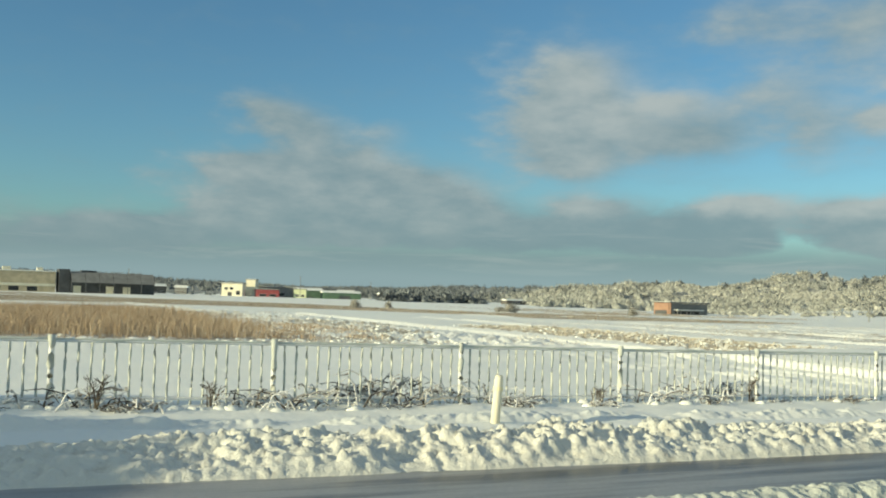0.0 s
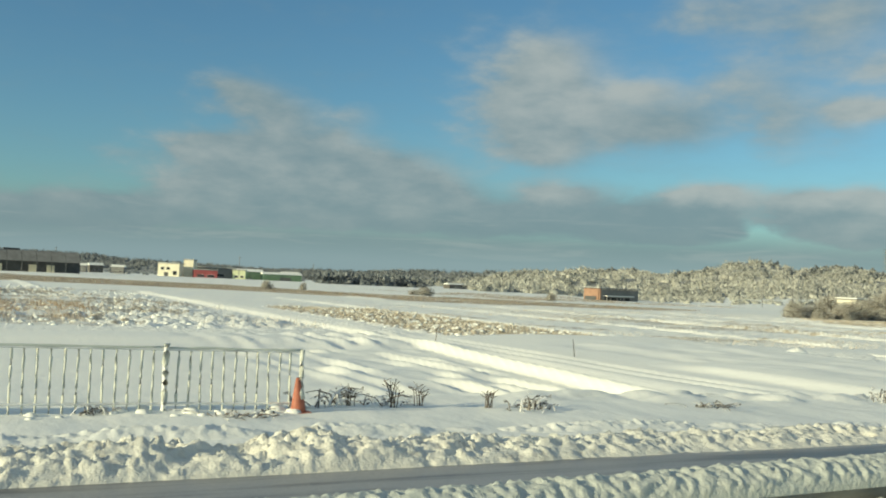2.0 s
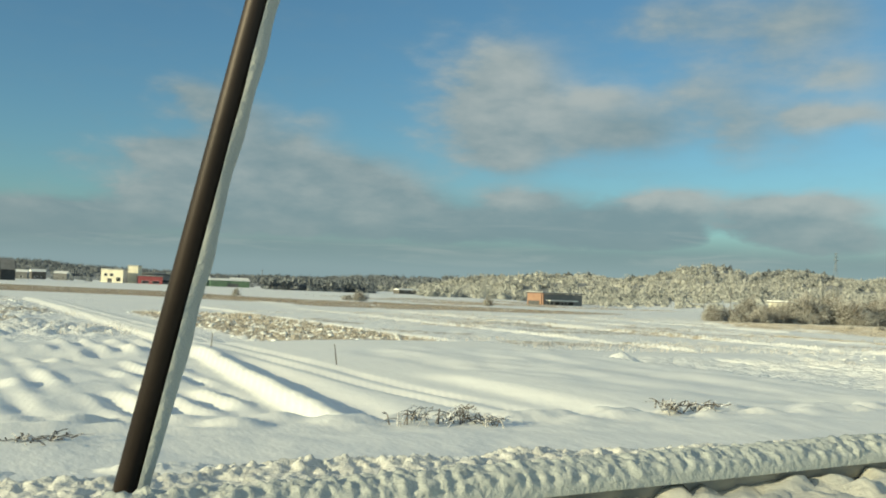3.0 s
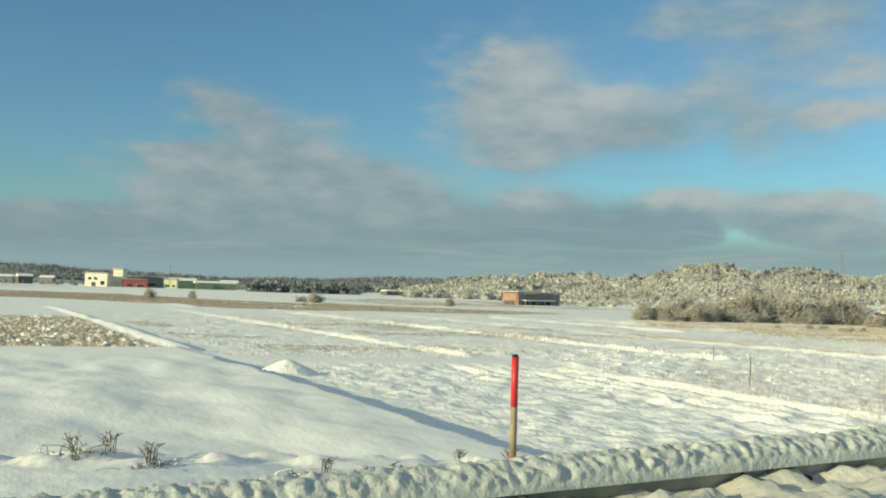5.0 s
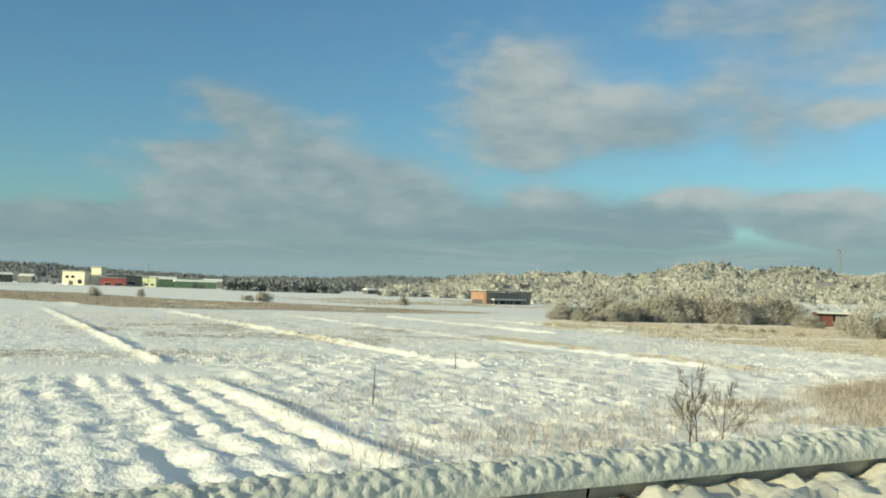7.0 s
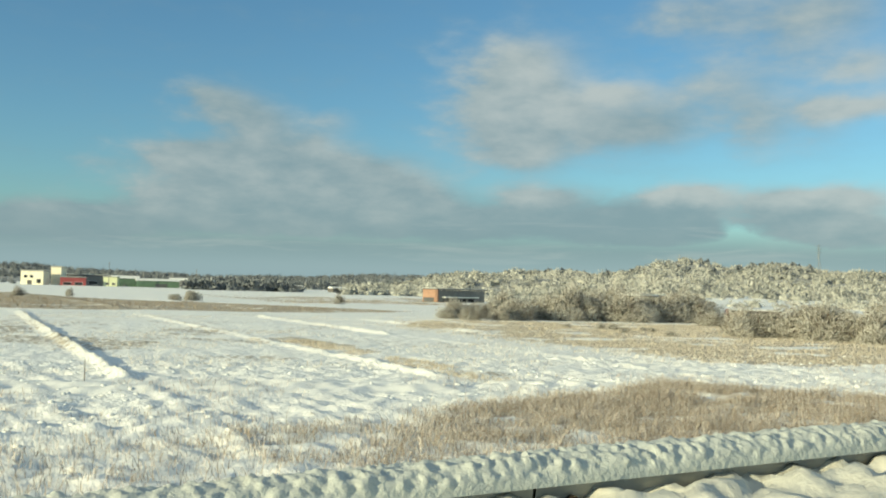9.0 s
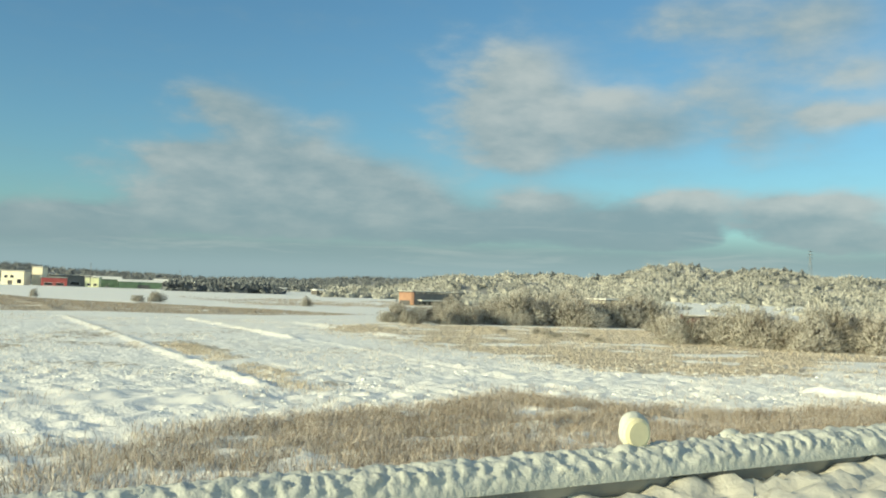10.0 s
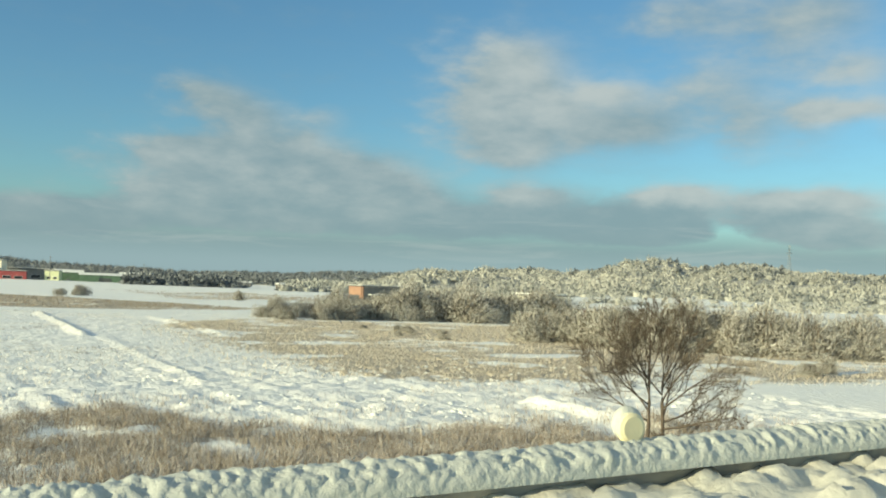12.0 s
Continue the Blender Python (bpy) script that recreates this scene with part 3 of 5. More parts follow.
build_ground()
strip("road", -260, 420, 4.0, np.linspace(-6.8, 1.5, 9), lambda X, Y: road_z(X) + 0.02 * np.cos((Y + 2.6) / 3) - 0.02, ASPHALT, "grey wet asphalt road cleared of snow")
strip("pavement", -200, 47, 1.0, np.linspace(4.6, 8.7, 13), lambda X, Y: walk_z(X) + 0.012 * (fbm(X / 3, Y * 2, 5) - 0.5), ASPHALT, "wet grey foot path with thin slush, between two snow banks")


# ---- guardrail line and snow banks ----
RAIL_Y, RAIL_X0, RAIL_X1 = 2.42, -4.0, 164.0


def rail_z(x):
    """The middle of the snowed-up beam: it starts low and gains snow along the road."""
    return road_z(x) + np.interp(x, [-10, 24, 38], [0.675, 0.695, 0.765])


def heap(name, x0, x1, y0, y1, step, height, seed, mat, label, cap=None, fill=0.5, coarse=1.0):
    """A ridge of ploughed snow: broken lumps over a rounded section, tapering at its ends."""
    xs, ys = np.arange(x0, x1, step), np.arange(y0, y1 + step, step)
    X, Y = np.meshgrid(xs, ys, indexing="ij")
    base, h = height(X, Y)
    sx, sy = X + 0.11 * fbm(X / 0.14, Y / 0.14, seed + 21), Y + 0.11 * fbm(X / 0.14, Y / 0.14, seed + 25)
    d, t = cells(sx / 0.115, sy / 0.10, seed)
    d2, t2 = cells(sx / 0.06, sy / 0.055, seed + 3)
    lump = np.clip(1.0 - 1.3 * d * d, 0, 1) * (0.1 + 0.9 * t) + 0.6 * np.clip(1 - 1.5 * d2 * d2, 0, 1) * t2
    Z = base + h * (fill + coarse * 0.28 * lump + coarse * 0.9 * (fbm(X / 0.7, Y / 0.5, seed + 7) - 0.5))
    if cap is not None:
        soft = np.clip(1 - d * d, 0, 1) * (0.4 + 0.6 * t) + 0.3 * np.clip(1 - d2 * d2, 0, 1) * t2
        Z = np.minimum(base + h * (fill + 0.08 * (fbm(X / 0.7, Y / 0.5, seed + 7) - 0.5)), cap(X)) + 0.085 * (soft - 0.7)
    X2 = X + 0.05 * (vnoise(X / 0.2, Y / 0.2, seed + 11) - 0.5)
    return tagged(new(name, grid_mesh(name, X2, Y, Z, mat)), label, "snow bank", kind="stuff")


def far_bank(X, Y):
    keep = inside(X, -200, 45, 2.5)
    s = np.clip((Y - np.interp(X, [0, 9, 20], [8.35, 7.95, 8.1])) / 2.0, 0, 1)
    prof = np.sin(np.pi * s) ** 0.5 * (1 - 0.35 * s)
    base = np.minimum(walk_z(X), 9) + (verge_z(X) - walk_z(X)) * ss(Y, 8.6, 10.2) - 0.05
    return base, 0.40 * prof * keep * (0.8 + 0.4 * vnoise(X / 2.5, Y * 0, 12)) * np.interp(X, [20, 28, 45], [1.0, 0.85, 0.55])


def near_bank(X, Y):
    s = np.clip((Y - 2.9) / 2.3, 0, 1)
    prof = np.sin(np.pi * s) ** 0.7
    base = walk_z(X) - 0.05 + (road_z(X) - walk_z(X) - 0.05) * (1 - ss(Y, 3.0, 5.0))
    return base, prof * np.interp(X, [-200, 2, 6, 12, 24, 40, 52], [0.16, 0.16, 0.18, 0.2, 0.22, 0.25, 0.0])


def rail_bank(X, Y):
    s = np.clip((Y - 1.3) / 0.75, 0, 1)
    base = road_z(X) - 0.05
    return base, s ** 0.7 * np.interp(X, [-20, 22, 38, 420], [0.55, 0.7, 0.92, 0.95])


def crumb_line(X, Y):
    return ground_z(X, Y) - 0.03, 0.17 * np.sin(np.pi * np.clip((Y - 11.2) / 0.8, 0, 1)) ** 1.5 * ss(fbm(X / 1.5, Y * 0, 173), 0.2, 0.5)


heap("snow_bank", -6, 47, 7.8, 10.4, 0.034, far_bank, 101, BANK, "long ploughed bank of lumpy dirty white snow beside the foot path")
heap("snow_bank", -12, 52, 2.9, 5.25, 0.05, near_bank, 131, BANK, "ridge of rough ploughed snow between road and foot path")
heap("snow_bank", -4, 164, 1.3, 2.5, 0.042, rail_bank, 151, RIDGE, "ridge of sunlit ploughed snow at the foot of the guardrail", lambda X: rail_z(X) - 0.04, 0.95, 0.4)
heap("snow_crumbs", -12, 46, 11.2, 12.0, 0.04, crumb_line, 171, SNOW, "line of small snow crumbs along the verge")


def build_guardrail():
    rail = thing("guardrail", pose(RAIL_X0, RAIL_Y, float(road_z(RAIL_X0))), "steel roadside guardrail plastered with wind-blown snow", "guardrail")

    def along(me_fn, name, mat, x0, x1, label=""):
        return part(name, me_fn(x0, x1), mat, rail, label)

    zr0 = float(road_z(RAIL_X0))
    section = [(-0.085, 0.70), (-0.10, 0.72), (-0.105, 0.75), (-0.10, 0.79), (-0.07, 0.81), (0.03, 0.81), (0.05, 0.78), (0.05, 0.72), (0.03, 0.70), (-0.085, 0.70)]
    for k, x0 in enumerate(np.arange(RAIL_X0, RAIL_X1, 4.0)):
        x1 = x0 + 4.0
        xs = np.linspace(x0, x1 - 0.01, 5)
        S = np.array(section)
        X = np.repeat(xs[:, None], len(S), 1)
        Y = np.repeat(S[None, :, 0], len(xs), 0)
        Z = S[None, :, 1] - 0.765 + rail_z(X)
        part("beam", grid_mesh("beam", X - RAIL_X0, Y, Z - zr0, GALV), GALV, rail)
        bm = tube(bmesh.new(), [(x0 + 0.2 - RAIL_X0, 0.02, float(road_z(x0)) - 0.4 - zr0), (x0 + 0.2 - RAIL_X0, 0.02, float(rail_z(x0)) - zr0)], [0.057, 0.057], 10)
        part("post", bm, GALV, rail)
        for bx in (0.12, 0.28):
            zb = float(rail_z(x0)) - 0.05 - zr0
            part("bolt", tube(bmesh.new(), [(x0 + bx - RAIL_X0, -0.07, zb), (x0 + bx - RAIL_X0, -0.125, zb)], [0.013, 0.013], 8), DARK_STEEL, rail)
        # crust: snow blown round the beam, fluted on its upper half
        n_x, n_s = 380, 20
        X, S2 = np.meshgrid(np.linspace(x0, x1, n_x), np.linspace(0, 1, n_s), indexing="ij")
        phi = np.radians(-4 + 144 * S2)
        wx = X + 0.02 * (fbm(X / 0.06, S2 * 5, 213) - 0.5)
        d, t = cells(wx / 0.024, S2 / 0.10, 201)
        d2, t2 = cells(wx / 0.055, S2 / 0.19, 207)
        flute = np.clip(1 - 0.85 * d * d, 0, 1) * (0.35 + 0.65 * t) + 0.6 * np.clip(1 - d2 * d2, 0, 1) * t2
        lump = 0.0165 * (flute - 0.65) * ss(S2, 0.08, 0.30) * (0.6 + 0.8 * fbm(X / 0.9, S2 * 0, 205)) + 0.012 * (vnoise(X / 0.017, S2 / 0.09, 211) - 0.5) * ss(S2, 0.05, 0.25) + 0.010 * (fbm(X / 1.3, S2 * 0, 203) - 0.5)
        Y = -0.035 - np.cos(phi) * (0.098 + lump)
        Z = rail_z(X) + np.sin(phi) * (0.074 + lump)
        part("snow_crust", grid_mesh("snow_crust", X - RAIL_X0, Y, Z - zr0, CRUST), CRUST, rail, "scalloped crust of wind-blown snow")


build_guardrail()


def delineator(x, y, base, height, group):
    ob = thing("delineator", pose(x, y, base), "roadside delineator post with round reflector caked in snow", "road marker", group)
    part("post", tube(bmesh.new(), [(0, 0, -0.3), (0, 0, height - 0.07)], [0.022, 0.022], 8), GALV, ob)
    bm = tube(bmesh.new(), [(0, -0.012, height), (0, -0.03, height), (0, -0.036, height)], [0.05, 0.05, 0.038], 20)
    part("reflector", bm, REFLECT, ob, "round cream reflector disc")
    bm = bmesh.new()
    bmesh.ops.create_icosphere(bm, subdivisions=3, radius=0.06)
    for v in bm.verts:
        n = noise.noise(v.co * 14 + Vector((x, 0, 0)))
        v.co *= 1 + 0.16 * n
        v.co = Vector((v.co.x * 0.92 + 0.028, v.co.y * 0.62 + 0.03, v.co.z * 0.95 + height + 0.008))
    part("snow_cap", bm, CRUST, ob, "rounded cap of stuck snow", True)
    return ob


delineator(6.5, 2.42, float(road_z(6.5)), 0.835, "delineators along the road")
for x in (26.3, 46.5, 66.75, 86.7, 106.6, 125.8, 146.0):
    delineator(x, 2.42, float(road_z(x)), 0.877, "delineators along the road")
delineator(107.05, 2.46, float(road_z(107.05)), 0.79, "delineators along the road")


def sign_pole():
    x, y = 32.39, 2.62
    z = float(road_z(x))
    ob = thing("sign_pole", pose(x, y, z, 0, 12, 0), "tall leaning dark brown steel pole with snow down one side", "pole")
    part("shaft", tube(bmesh.new(), [(0, 0, -0.5), (0, 0, 3.0), (0, 0, 5.6)], [0.033, 0.031, 0.031], 16), DARK_STEEL, ob, "", True)
    zs, an = np.linspace(-0.2, 5.6, 120), np.linspace(-0.75, 0.75, 7)
    Zg, A = np.meshgrid(zs, an, indexing="ij")
    r = 0.028 + 0.036 * np.cos(A / 0.8 * 1.4) * (0.75 + 0.5 * vnoise(Zg / 0.12, A * 2, 301))
    a0 = math.radians(-10)
    part("snow_strip", grid_mesh("snow_strip", r * np.cos(A + a0), r * np.sin(A + a0), Zg, CRUST), CRUST, ob, "ribbed strip of stuck snow")


sign_pole()


def snow_pole():
    x, y = 57.35, 5.95
    z = float(ground_z(x, y))
    ob = thing("snow_pole", pose(x, y, z), "red and khaki striped snow marker pole standing in the bank", "pole")
    z1 = float(road_z(x)) + 0.82 - z
    cut = [(-0.3, z1 - 0.72, RED), (z1 - 0.72, z1 - 0.36, KHAKI), (z1 - 0.36, z1, RED)]
    for a, b, mt in cut:
        part("band", tube(bmesh.new(), [(0, 0, a), (0, 0, b)], [0.026, 0.026], 12), mt, ob, "red band" if mt is RED else "dull khaki band", True)
    part("cap", tube(bmesh.new(), [(0, 0, z1), (0, 0, z1 + 0.02)], [0.028, 0.018], 12), DARK_STEEL, ob)


snow_pole()


def marker_post():
    x, y = 5.75, 11.15
    z = float(ground_z(x, y))
    ob = thing("marker_post", pose(x, y, z, 2, 3, 0), "pale round boundary post standing in the snow of the verge", "post")
    part("shaft", tube(bmesh.new(), [(0, 0, -0.3), (0, 0, 0.55), (0, 0, 0.62)], [0.062, 0.058, 0.045], 14), CREAM_WALL, ob, "", True)
    part("band", tube(bmesh.new(), [(0, 0, 0.42), (0, 0, 0.47)], [0.066, 0.066], 14), REFLECT, ob, "dull yellow reflective band")


marker_post()


# ---- fence ----
def build_fence():
    x_end, yf = 25.4, 13.72
    top = lambda x: 0.74 - 0.0095 * x
    fence = thing("fence", pose(0, yf, 0), "white painted picket railing crusted with snow along the verge", "fence")
    posts = [25.37, 23.39, 20.42, 18.42] + [15.44 - 3.0 * k for k in range(11)]
    rng = random.Random(3)
    gz = lambda x: float(ground_z(x, yf))
    for i, px in enumerate(posts):
        w = 0.03 if i else 0.025
        zg, zt = gz(px), top(px) + (0.05 if i else 0.0)
        bm = tube(bmesh.new(), [(px, 0, zg - 0.3), (px, 0, zt - 0.03), (px, 0, zt)], [w * 1.25, w * 1.25, w * 0.9], 10)
        part("post", bm, WHITE_PAINT, fence)
        pts = [(px + rng.uniform(-0.012, 0.012), -0.02, zg - 0.02 + k * (zt - zg + 0.05) / 7) for k in range(8)]
        part("snow_crust", tube(bmesh.new(), pts, [w * rng.uniform(1.2, 1.75) for _ in pts], 8), CRUST, fence, "snow stuck to the post", True)
    order = sorted(posts)
    for a, b in zip(order, order[1:]):
        for h in (0.0, None):
            za, zb = (top(a), top(b)) if h == 0.0 else (gz(a) + 0.1, gz(b) + 0.1)
            bm = tube(bmesh.new(), [(a, 0, za), (b, 0, zb)], [0.02, 0.02], 8)
            part("rail", bm, WHITE_PAINT, fence)
        pts = [(a + (b - a) * k / 14, rng.uniform(-0.006, 0.006), top(a + (b - a) * k / 14) + 0.012 + rng.uniform(0, 0.012)) for k in range(15)]
        part("snow_cap", tube(bmesh.new(), pts, [rng.uniform(0.016, 0.026) for _ in pts], 8), CRUST, fence, "snow along the rail", True)
    shapes = []
    for v in range(7):
        pts, rad = [], []
        for k in range(9):
            pts.append((rng.uniform(-0.004, 0.004) * (0 < k < 8), rng.uniform(-0.003, 0.003), -0.15 + 1.0 * k / 8))
            rad.append(rng.uniform(0.017, 0.021))
        bm = tube(bmesh.new(), pts, rad, 6)
        me = bpy.data.meshes.new("picket")
        bm.to_mesh(me)
        bm.free()
        me.materials.append(CRUST)
        me.polygons.foreach_set("use_smooth", [True] * len(me.polygons))
        shapes.append(me)
    for a, b in zip(order, order[1:]):
        n = max(2, round((b - a) / 0.165))
        for k in range(1, n):
            px = a + (b - a) * k / n
            ob = part("picket", rng.choice(shapes), CRUST, fence)
            zg = gz(px)
            ob.location, ob.scale = (px, 0, zg), (1, 1, (top(px) - zg) / 0.86)
            ob.rotation_euler = (0, radians(rng.uniform(-1.2, 1.2)), 0)


build_fence()


def traffic_cone():
    x, y = 25.28, 13.5
    ob = thing("traffic_cone", pose(x, y, float(ground_z(x, y)) - 0.03, 2, -4, 10), "faded red traffic cone leaning at the end of the fence", "traffic cone")
    part("base", boxed(-0.15, 0.15, -0.15, 0.15, 0, 0.035, bevel=0.012), CONE_RED, ob)
    part("body", tube(bmesh.new(), [(0, 0, 0.03), (0, 0, 0.1), (0, 0, 0.5), (0, 0, 0.53)], [0.115, 0.105, 0.035, 0.025], 16), CONE_RED, ob, "", True)
    part("snow_patch", tube(bmesh.new(), [(0.03, -0.03, 0.22), (0.028, -0.028, 0.32), (0.02, -0.02, 0.38)], [0.062, 0.052, 0.03], 10), CRUST, ob, "snow stuck to one side", True)


traffic_cone()


# ---- dry grass, reeds and weeds ----
def blades(name, xy, height, width, mat, label, category, seed, lean=0.35, sink=0.03):
    """Bent blades standing on the land, all in one mesh."""
    rng = np.random.RandomState(seed)
    n = len(xy)
    x, y = xy[:, 0], xy[:, 1]
    z = ground_z(x, y) - sink
    h = height * rng.uniform(0.5, 1.15, n)
    w = width * rng.uniform(0.6, 1.4, n)
    a = rng.uniform(0, 2 * np.pi, n)
    dx, dy = np.cos(a) * w / 2, np.sin(a) * w / 2
    b = rng.normal(0, lean, n) * h
    c = rng.normal(0, lean, n) * h
    lo, mid, tip = np.stack([x, y, z], 1), np.stack([x + b * 0.3, y + c * 0.3, z + h * 0.6], 1), np.stack([x + b, y + c, z + h], 1)
    side = np.stack([dx, dy, 0 * dx], 1)
    V = np.stack([lo - side, lo + side, mid + side * 0.9, mid - side * 0.9, tip], 1).reshape(-1, 3)
    o = (np.arange(n) * 5)[:, None]
    F = np.concatenate([o + [0, 1, 2], o + [0, 2, 3], o + [3, 2, 4]], 1).reshape(-1, 3)
    return tagged(new(name, mesh_of(name, V, F, mat)), label, category, kind="stuff")


def scatter(n, x0, x1, y0, y1, keep, seed):
    """n places in a box, thinned by keep(x, y) between 0 and 1."""
    rng = np.random.RandomState(seed)
    out = np.zeros((0, 2))
    for _ in range(40):
        p = np.stack([rng.uniform(x0, x1, n * 2), rng.uniform(y0, y1, n * 2)], 1)
        out = np.concatenate([out, p[rng.rand(len(p)) < keep(p[:, 0], p[:, 1])]])
        if len(out) >= n:
            break
    return out[:n]


def near_reed(x, y):
    far = np.interp(x, [84, 90, 100, 109, 115, 125, 131, 133, 139, 147, 156], [25, 28, 31.5, 32.5, 36, 39.5, 43, 37, 33, 34.5, 30])
    close = np.interp(x, [84, 100, 120, 140, 160], [20, 19, 18, 18, 20])
    k = inside(y, close, far, 1.6) * inside(x, 84, 156, 3)
    return k * ss(fbm(x / 2.6, y / 2.0, 401), 0.24, 0.5) * (0.12 + 0.88 * ss(x, 98, 120))


blades("reeds", scatter(115000, 82, 160, 17, 46, near_reed, 1), 0.46, 0.016, REED, "dry brown reeds standing in snow below the road", "reeds", 11, 0.75)
blades("reeds", scatter(3500, 92, 158, 18, 44, near_reed, 31), 0.85, 0.014, REED, "tall single reed stalks rising out of the dry reeds", "reeds", 32, 0.3)
blades("reeds", scatter(9000, 84, 160, 19, 48, lambda x, y: 0.25 * ss(fbm(x / 4, y / 4, 403), 0.45, 0.65), 2), 0.34, 0.016, REED, "thin dry stalks poking out of the snowy field", "reeds", 12, 0.35)
blades("reeds", scatter(70000, 134, 262, 38, 140, mid_reed, 3), 0.30, 0.035, PALE_REED, "pale frosted dry grass across the wet meadow", "grass", 13, 0.9)
blades("reeds", scatter(44000, -14, 27, 70, 150, lambda x, y: inside(y, 72 + 4 * fbm(x / 5, y * 0, 7), 145, 3) * (1 - ss(x, 8 + 0.08 * (y - 75), 24)) * ss(fbm(x / 5, y / 5, 421), 0.2, 0.4), 4), 1.5, 0.032, TALL_REED,
       "thick stand of tall orange-brown reeds in the field", "reeds", 14, 0.5)
blades("reeds", scatter(5000, 10, 30, 73, 110, lambda x, y: ss(fbm(x / 3, y / 3, 423), 0.45, 0.6), 5), 0.6, 0.03, TALL_REED, "low dry reeds at the edge of the stand", "reeds", 15, 0.3)
blades("reeds", scatter(36000, -60, 184, 160, 440, weed_strip, 6), 0.3, 0.12, FAR_REED, "long brown strip of dry weeds across the far paddies", "weeds", 16, 1.1)
blades("reeds", scatter(5000, 185, 300, 290, 425, lambda x, y: ss(fbm(x / 22, y / 12, 435), 0.5, 0.62), 8), 0.4, 0.2, FAR_REED, "far patches of dry weeds before the hills", "weeds", 18, 1.1)
blades("reeds", scatter(5000, 119, 125, 44, 86, lambda x, y: inside(x, 120.3, 123.0, 0.5) * inside(y, 47, 84, 3) * ss(fbm(x / 3, y / 4, 441), 0.3, 0.5), 23), 0.28, 0.025, PALE_REED, "pale dry grass in the lee of a snowy bank", "reeds", 24, 0.6)
blades("stubble", scatter(16000, 51, 69, 60, 114, lambda x, y: inside(x, 52, 65.6, 0.6) * inside(y, 60.5, 112, 2), 9), 0.3, 0.03, PALE_REED, "rice stubble with snow in its clumps", "stubble", 19, 0.4)
blades("stubble", scatter(9000, 2, 45, 68, 170, lambda x, y: ss(fbm(x / 7, y / 7, 437), 0.45, 0.65), 10), 0.3, 0.03, PALE_REED, "sparse rice stubble in the snowed-in paddy", "stubble", 20, 0.4)
blades("stubble", scatter(16000, 69, 175, 52, 150, lambda x, y: 0.6 * ss(fbm(x / 9, y / 7, 439), 0.45, 0.7), 21), 0.22, 0.03, PALE_REED, "thin straw showing through the snow", "stubble", 22, 0.4)


def snow_clods(name, xy, size, mat, label, seed, tall=0.3):
    """Small uneven domes of snow lodged on stubble and clods, in one mesh."""
    rng = np.random.RandomState(seed)
    n, k = len(xy), 7
    z = ground_z(xy[:, 0], xy[:, 1])
    r = size * rng.uniform(0.5, 1.3, (n, 1))
    a = np.arange(k)[None] * 2 * np.pi / k + rng.uniform(0, 6.28, (n, 1))
    ring = lambda f, h: np.stack([xy[:, :1] + np.cos(a) * r * f * rng.uniform(0.7, 1.3, (n, k)), xy[:, 1:] + np.sin(a) * r * f * rng.uniform(0.7, 1.3, (n, k)), z[:, None] + r * h * rng.uniform(0.6, 1.3, (n, k))], -1)
    top = np.stack([xy[:, 0], xy[:, 1], z + r[:, 0] * tall], 1)[:, None]
    V = np.concatenate([ring(1.0, -0.2), ring(0.65, 0.75 * tall), top], 1).reshape(-1, 3)
    o = (np.arange(n) * (2 * k + 1))[:, None]
    F = []
    for i in range(k):
        j = (i + 1) % k
        F += [o + [i, j, k + j], o + [i, k + j, k + i], o + [k + i, k + j, 2 * k]]
    return tagged(new(name, mesh_of(name, V, np.concatenate(F, 1).reshape(-1, 3), mat, True)), label, "snow clods", kind="stuff")


def rowed(xy, pitch, skew, seed):
    """Draws scattered places towards rows that run away from the road."""
    rng = np.random.RandomState(seed)
    u = xy[:, 0] + skew * xy[:, 1]
    out = xy.copy()
    out[:, 0] = np.round(u / pitch) * pitch + rng.normal(0, 0.13 * pitch, len(xy)) - skew * xy[:, 1]
    return out


snow_clods("snow_clods", rowed(scatter(1500, 51, 69, 60, 114, lambda x, y: inside(x, 52, 65.2, 0.5) * inside(y, 60.5, 112, 2), 61), 1.2, 0.04, 1), 0.22, SNOW, "snow clods on rows of rice stubble", 71, 0.45)
snow_clods("snow_clods", rowed(scatter(1500, 2, 45, 66, 175, lambda x, y: inside(x, 3, 43.5, 1) * ss(fbm(x / 10, y / 10, 52), 0.3, 0.55), 62), 1.6, 0.05, 2), 0.24, SNOW, "snow clods on the rows of a stubble paddy", 72, 0.45)
snow_clods("snow_clods", scatter(1200, 86, 168, 20, 62, lambda x, y: ss(fbm(x / 5, y / 5, 53), 0.35, 0.6), 63), 0.15, SNOW, "crusted snow clods on ploughed ground", 73, 0.35)
snow_clods("snow_clods", scatter(160, -3, 27, 13.1, 14.2, lambda x, y: ss(fbm(x / 1.2, y / 0.8, 56), 0.35, 0.55), 65), 0.12, SNOW, "small humps of snow along the foot of the fence", 75, 0.4)


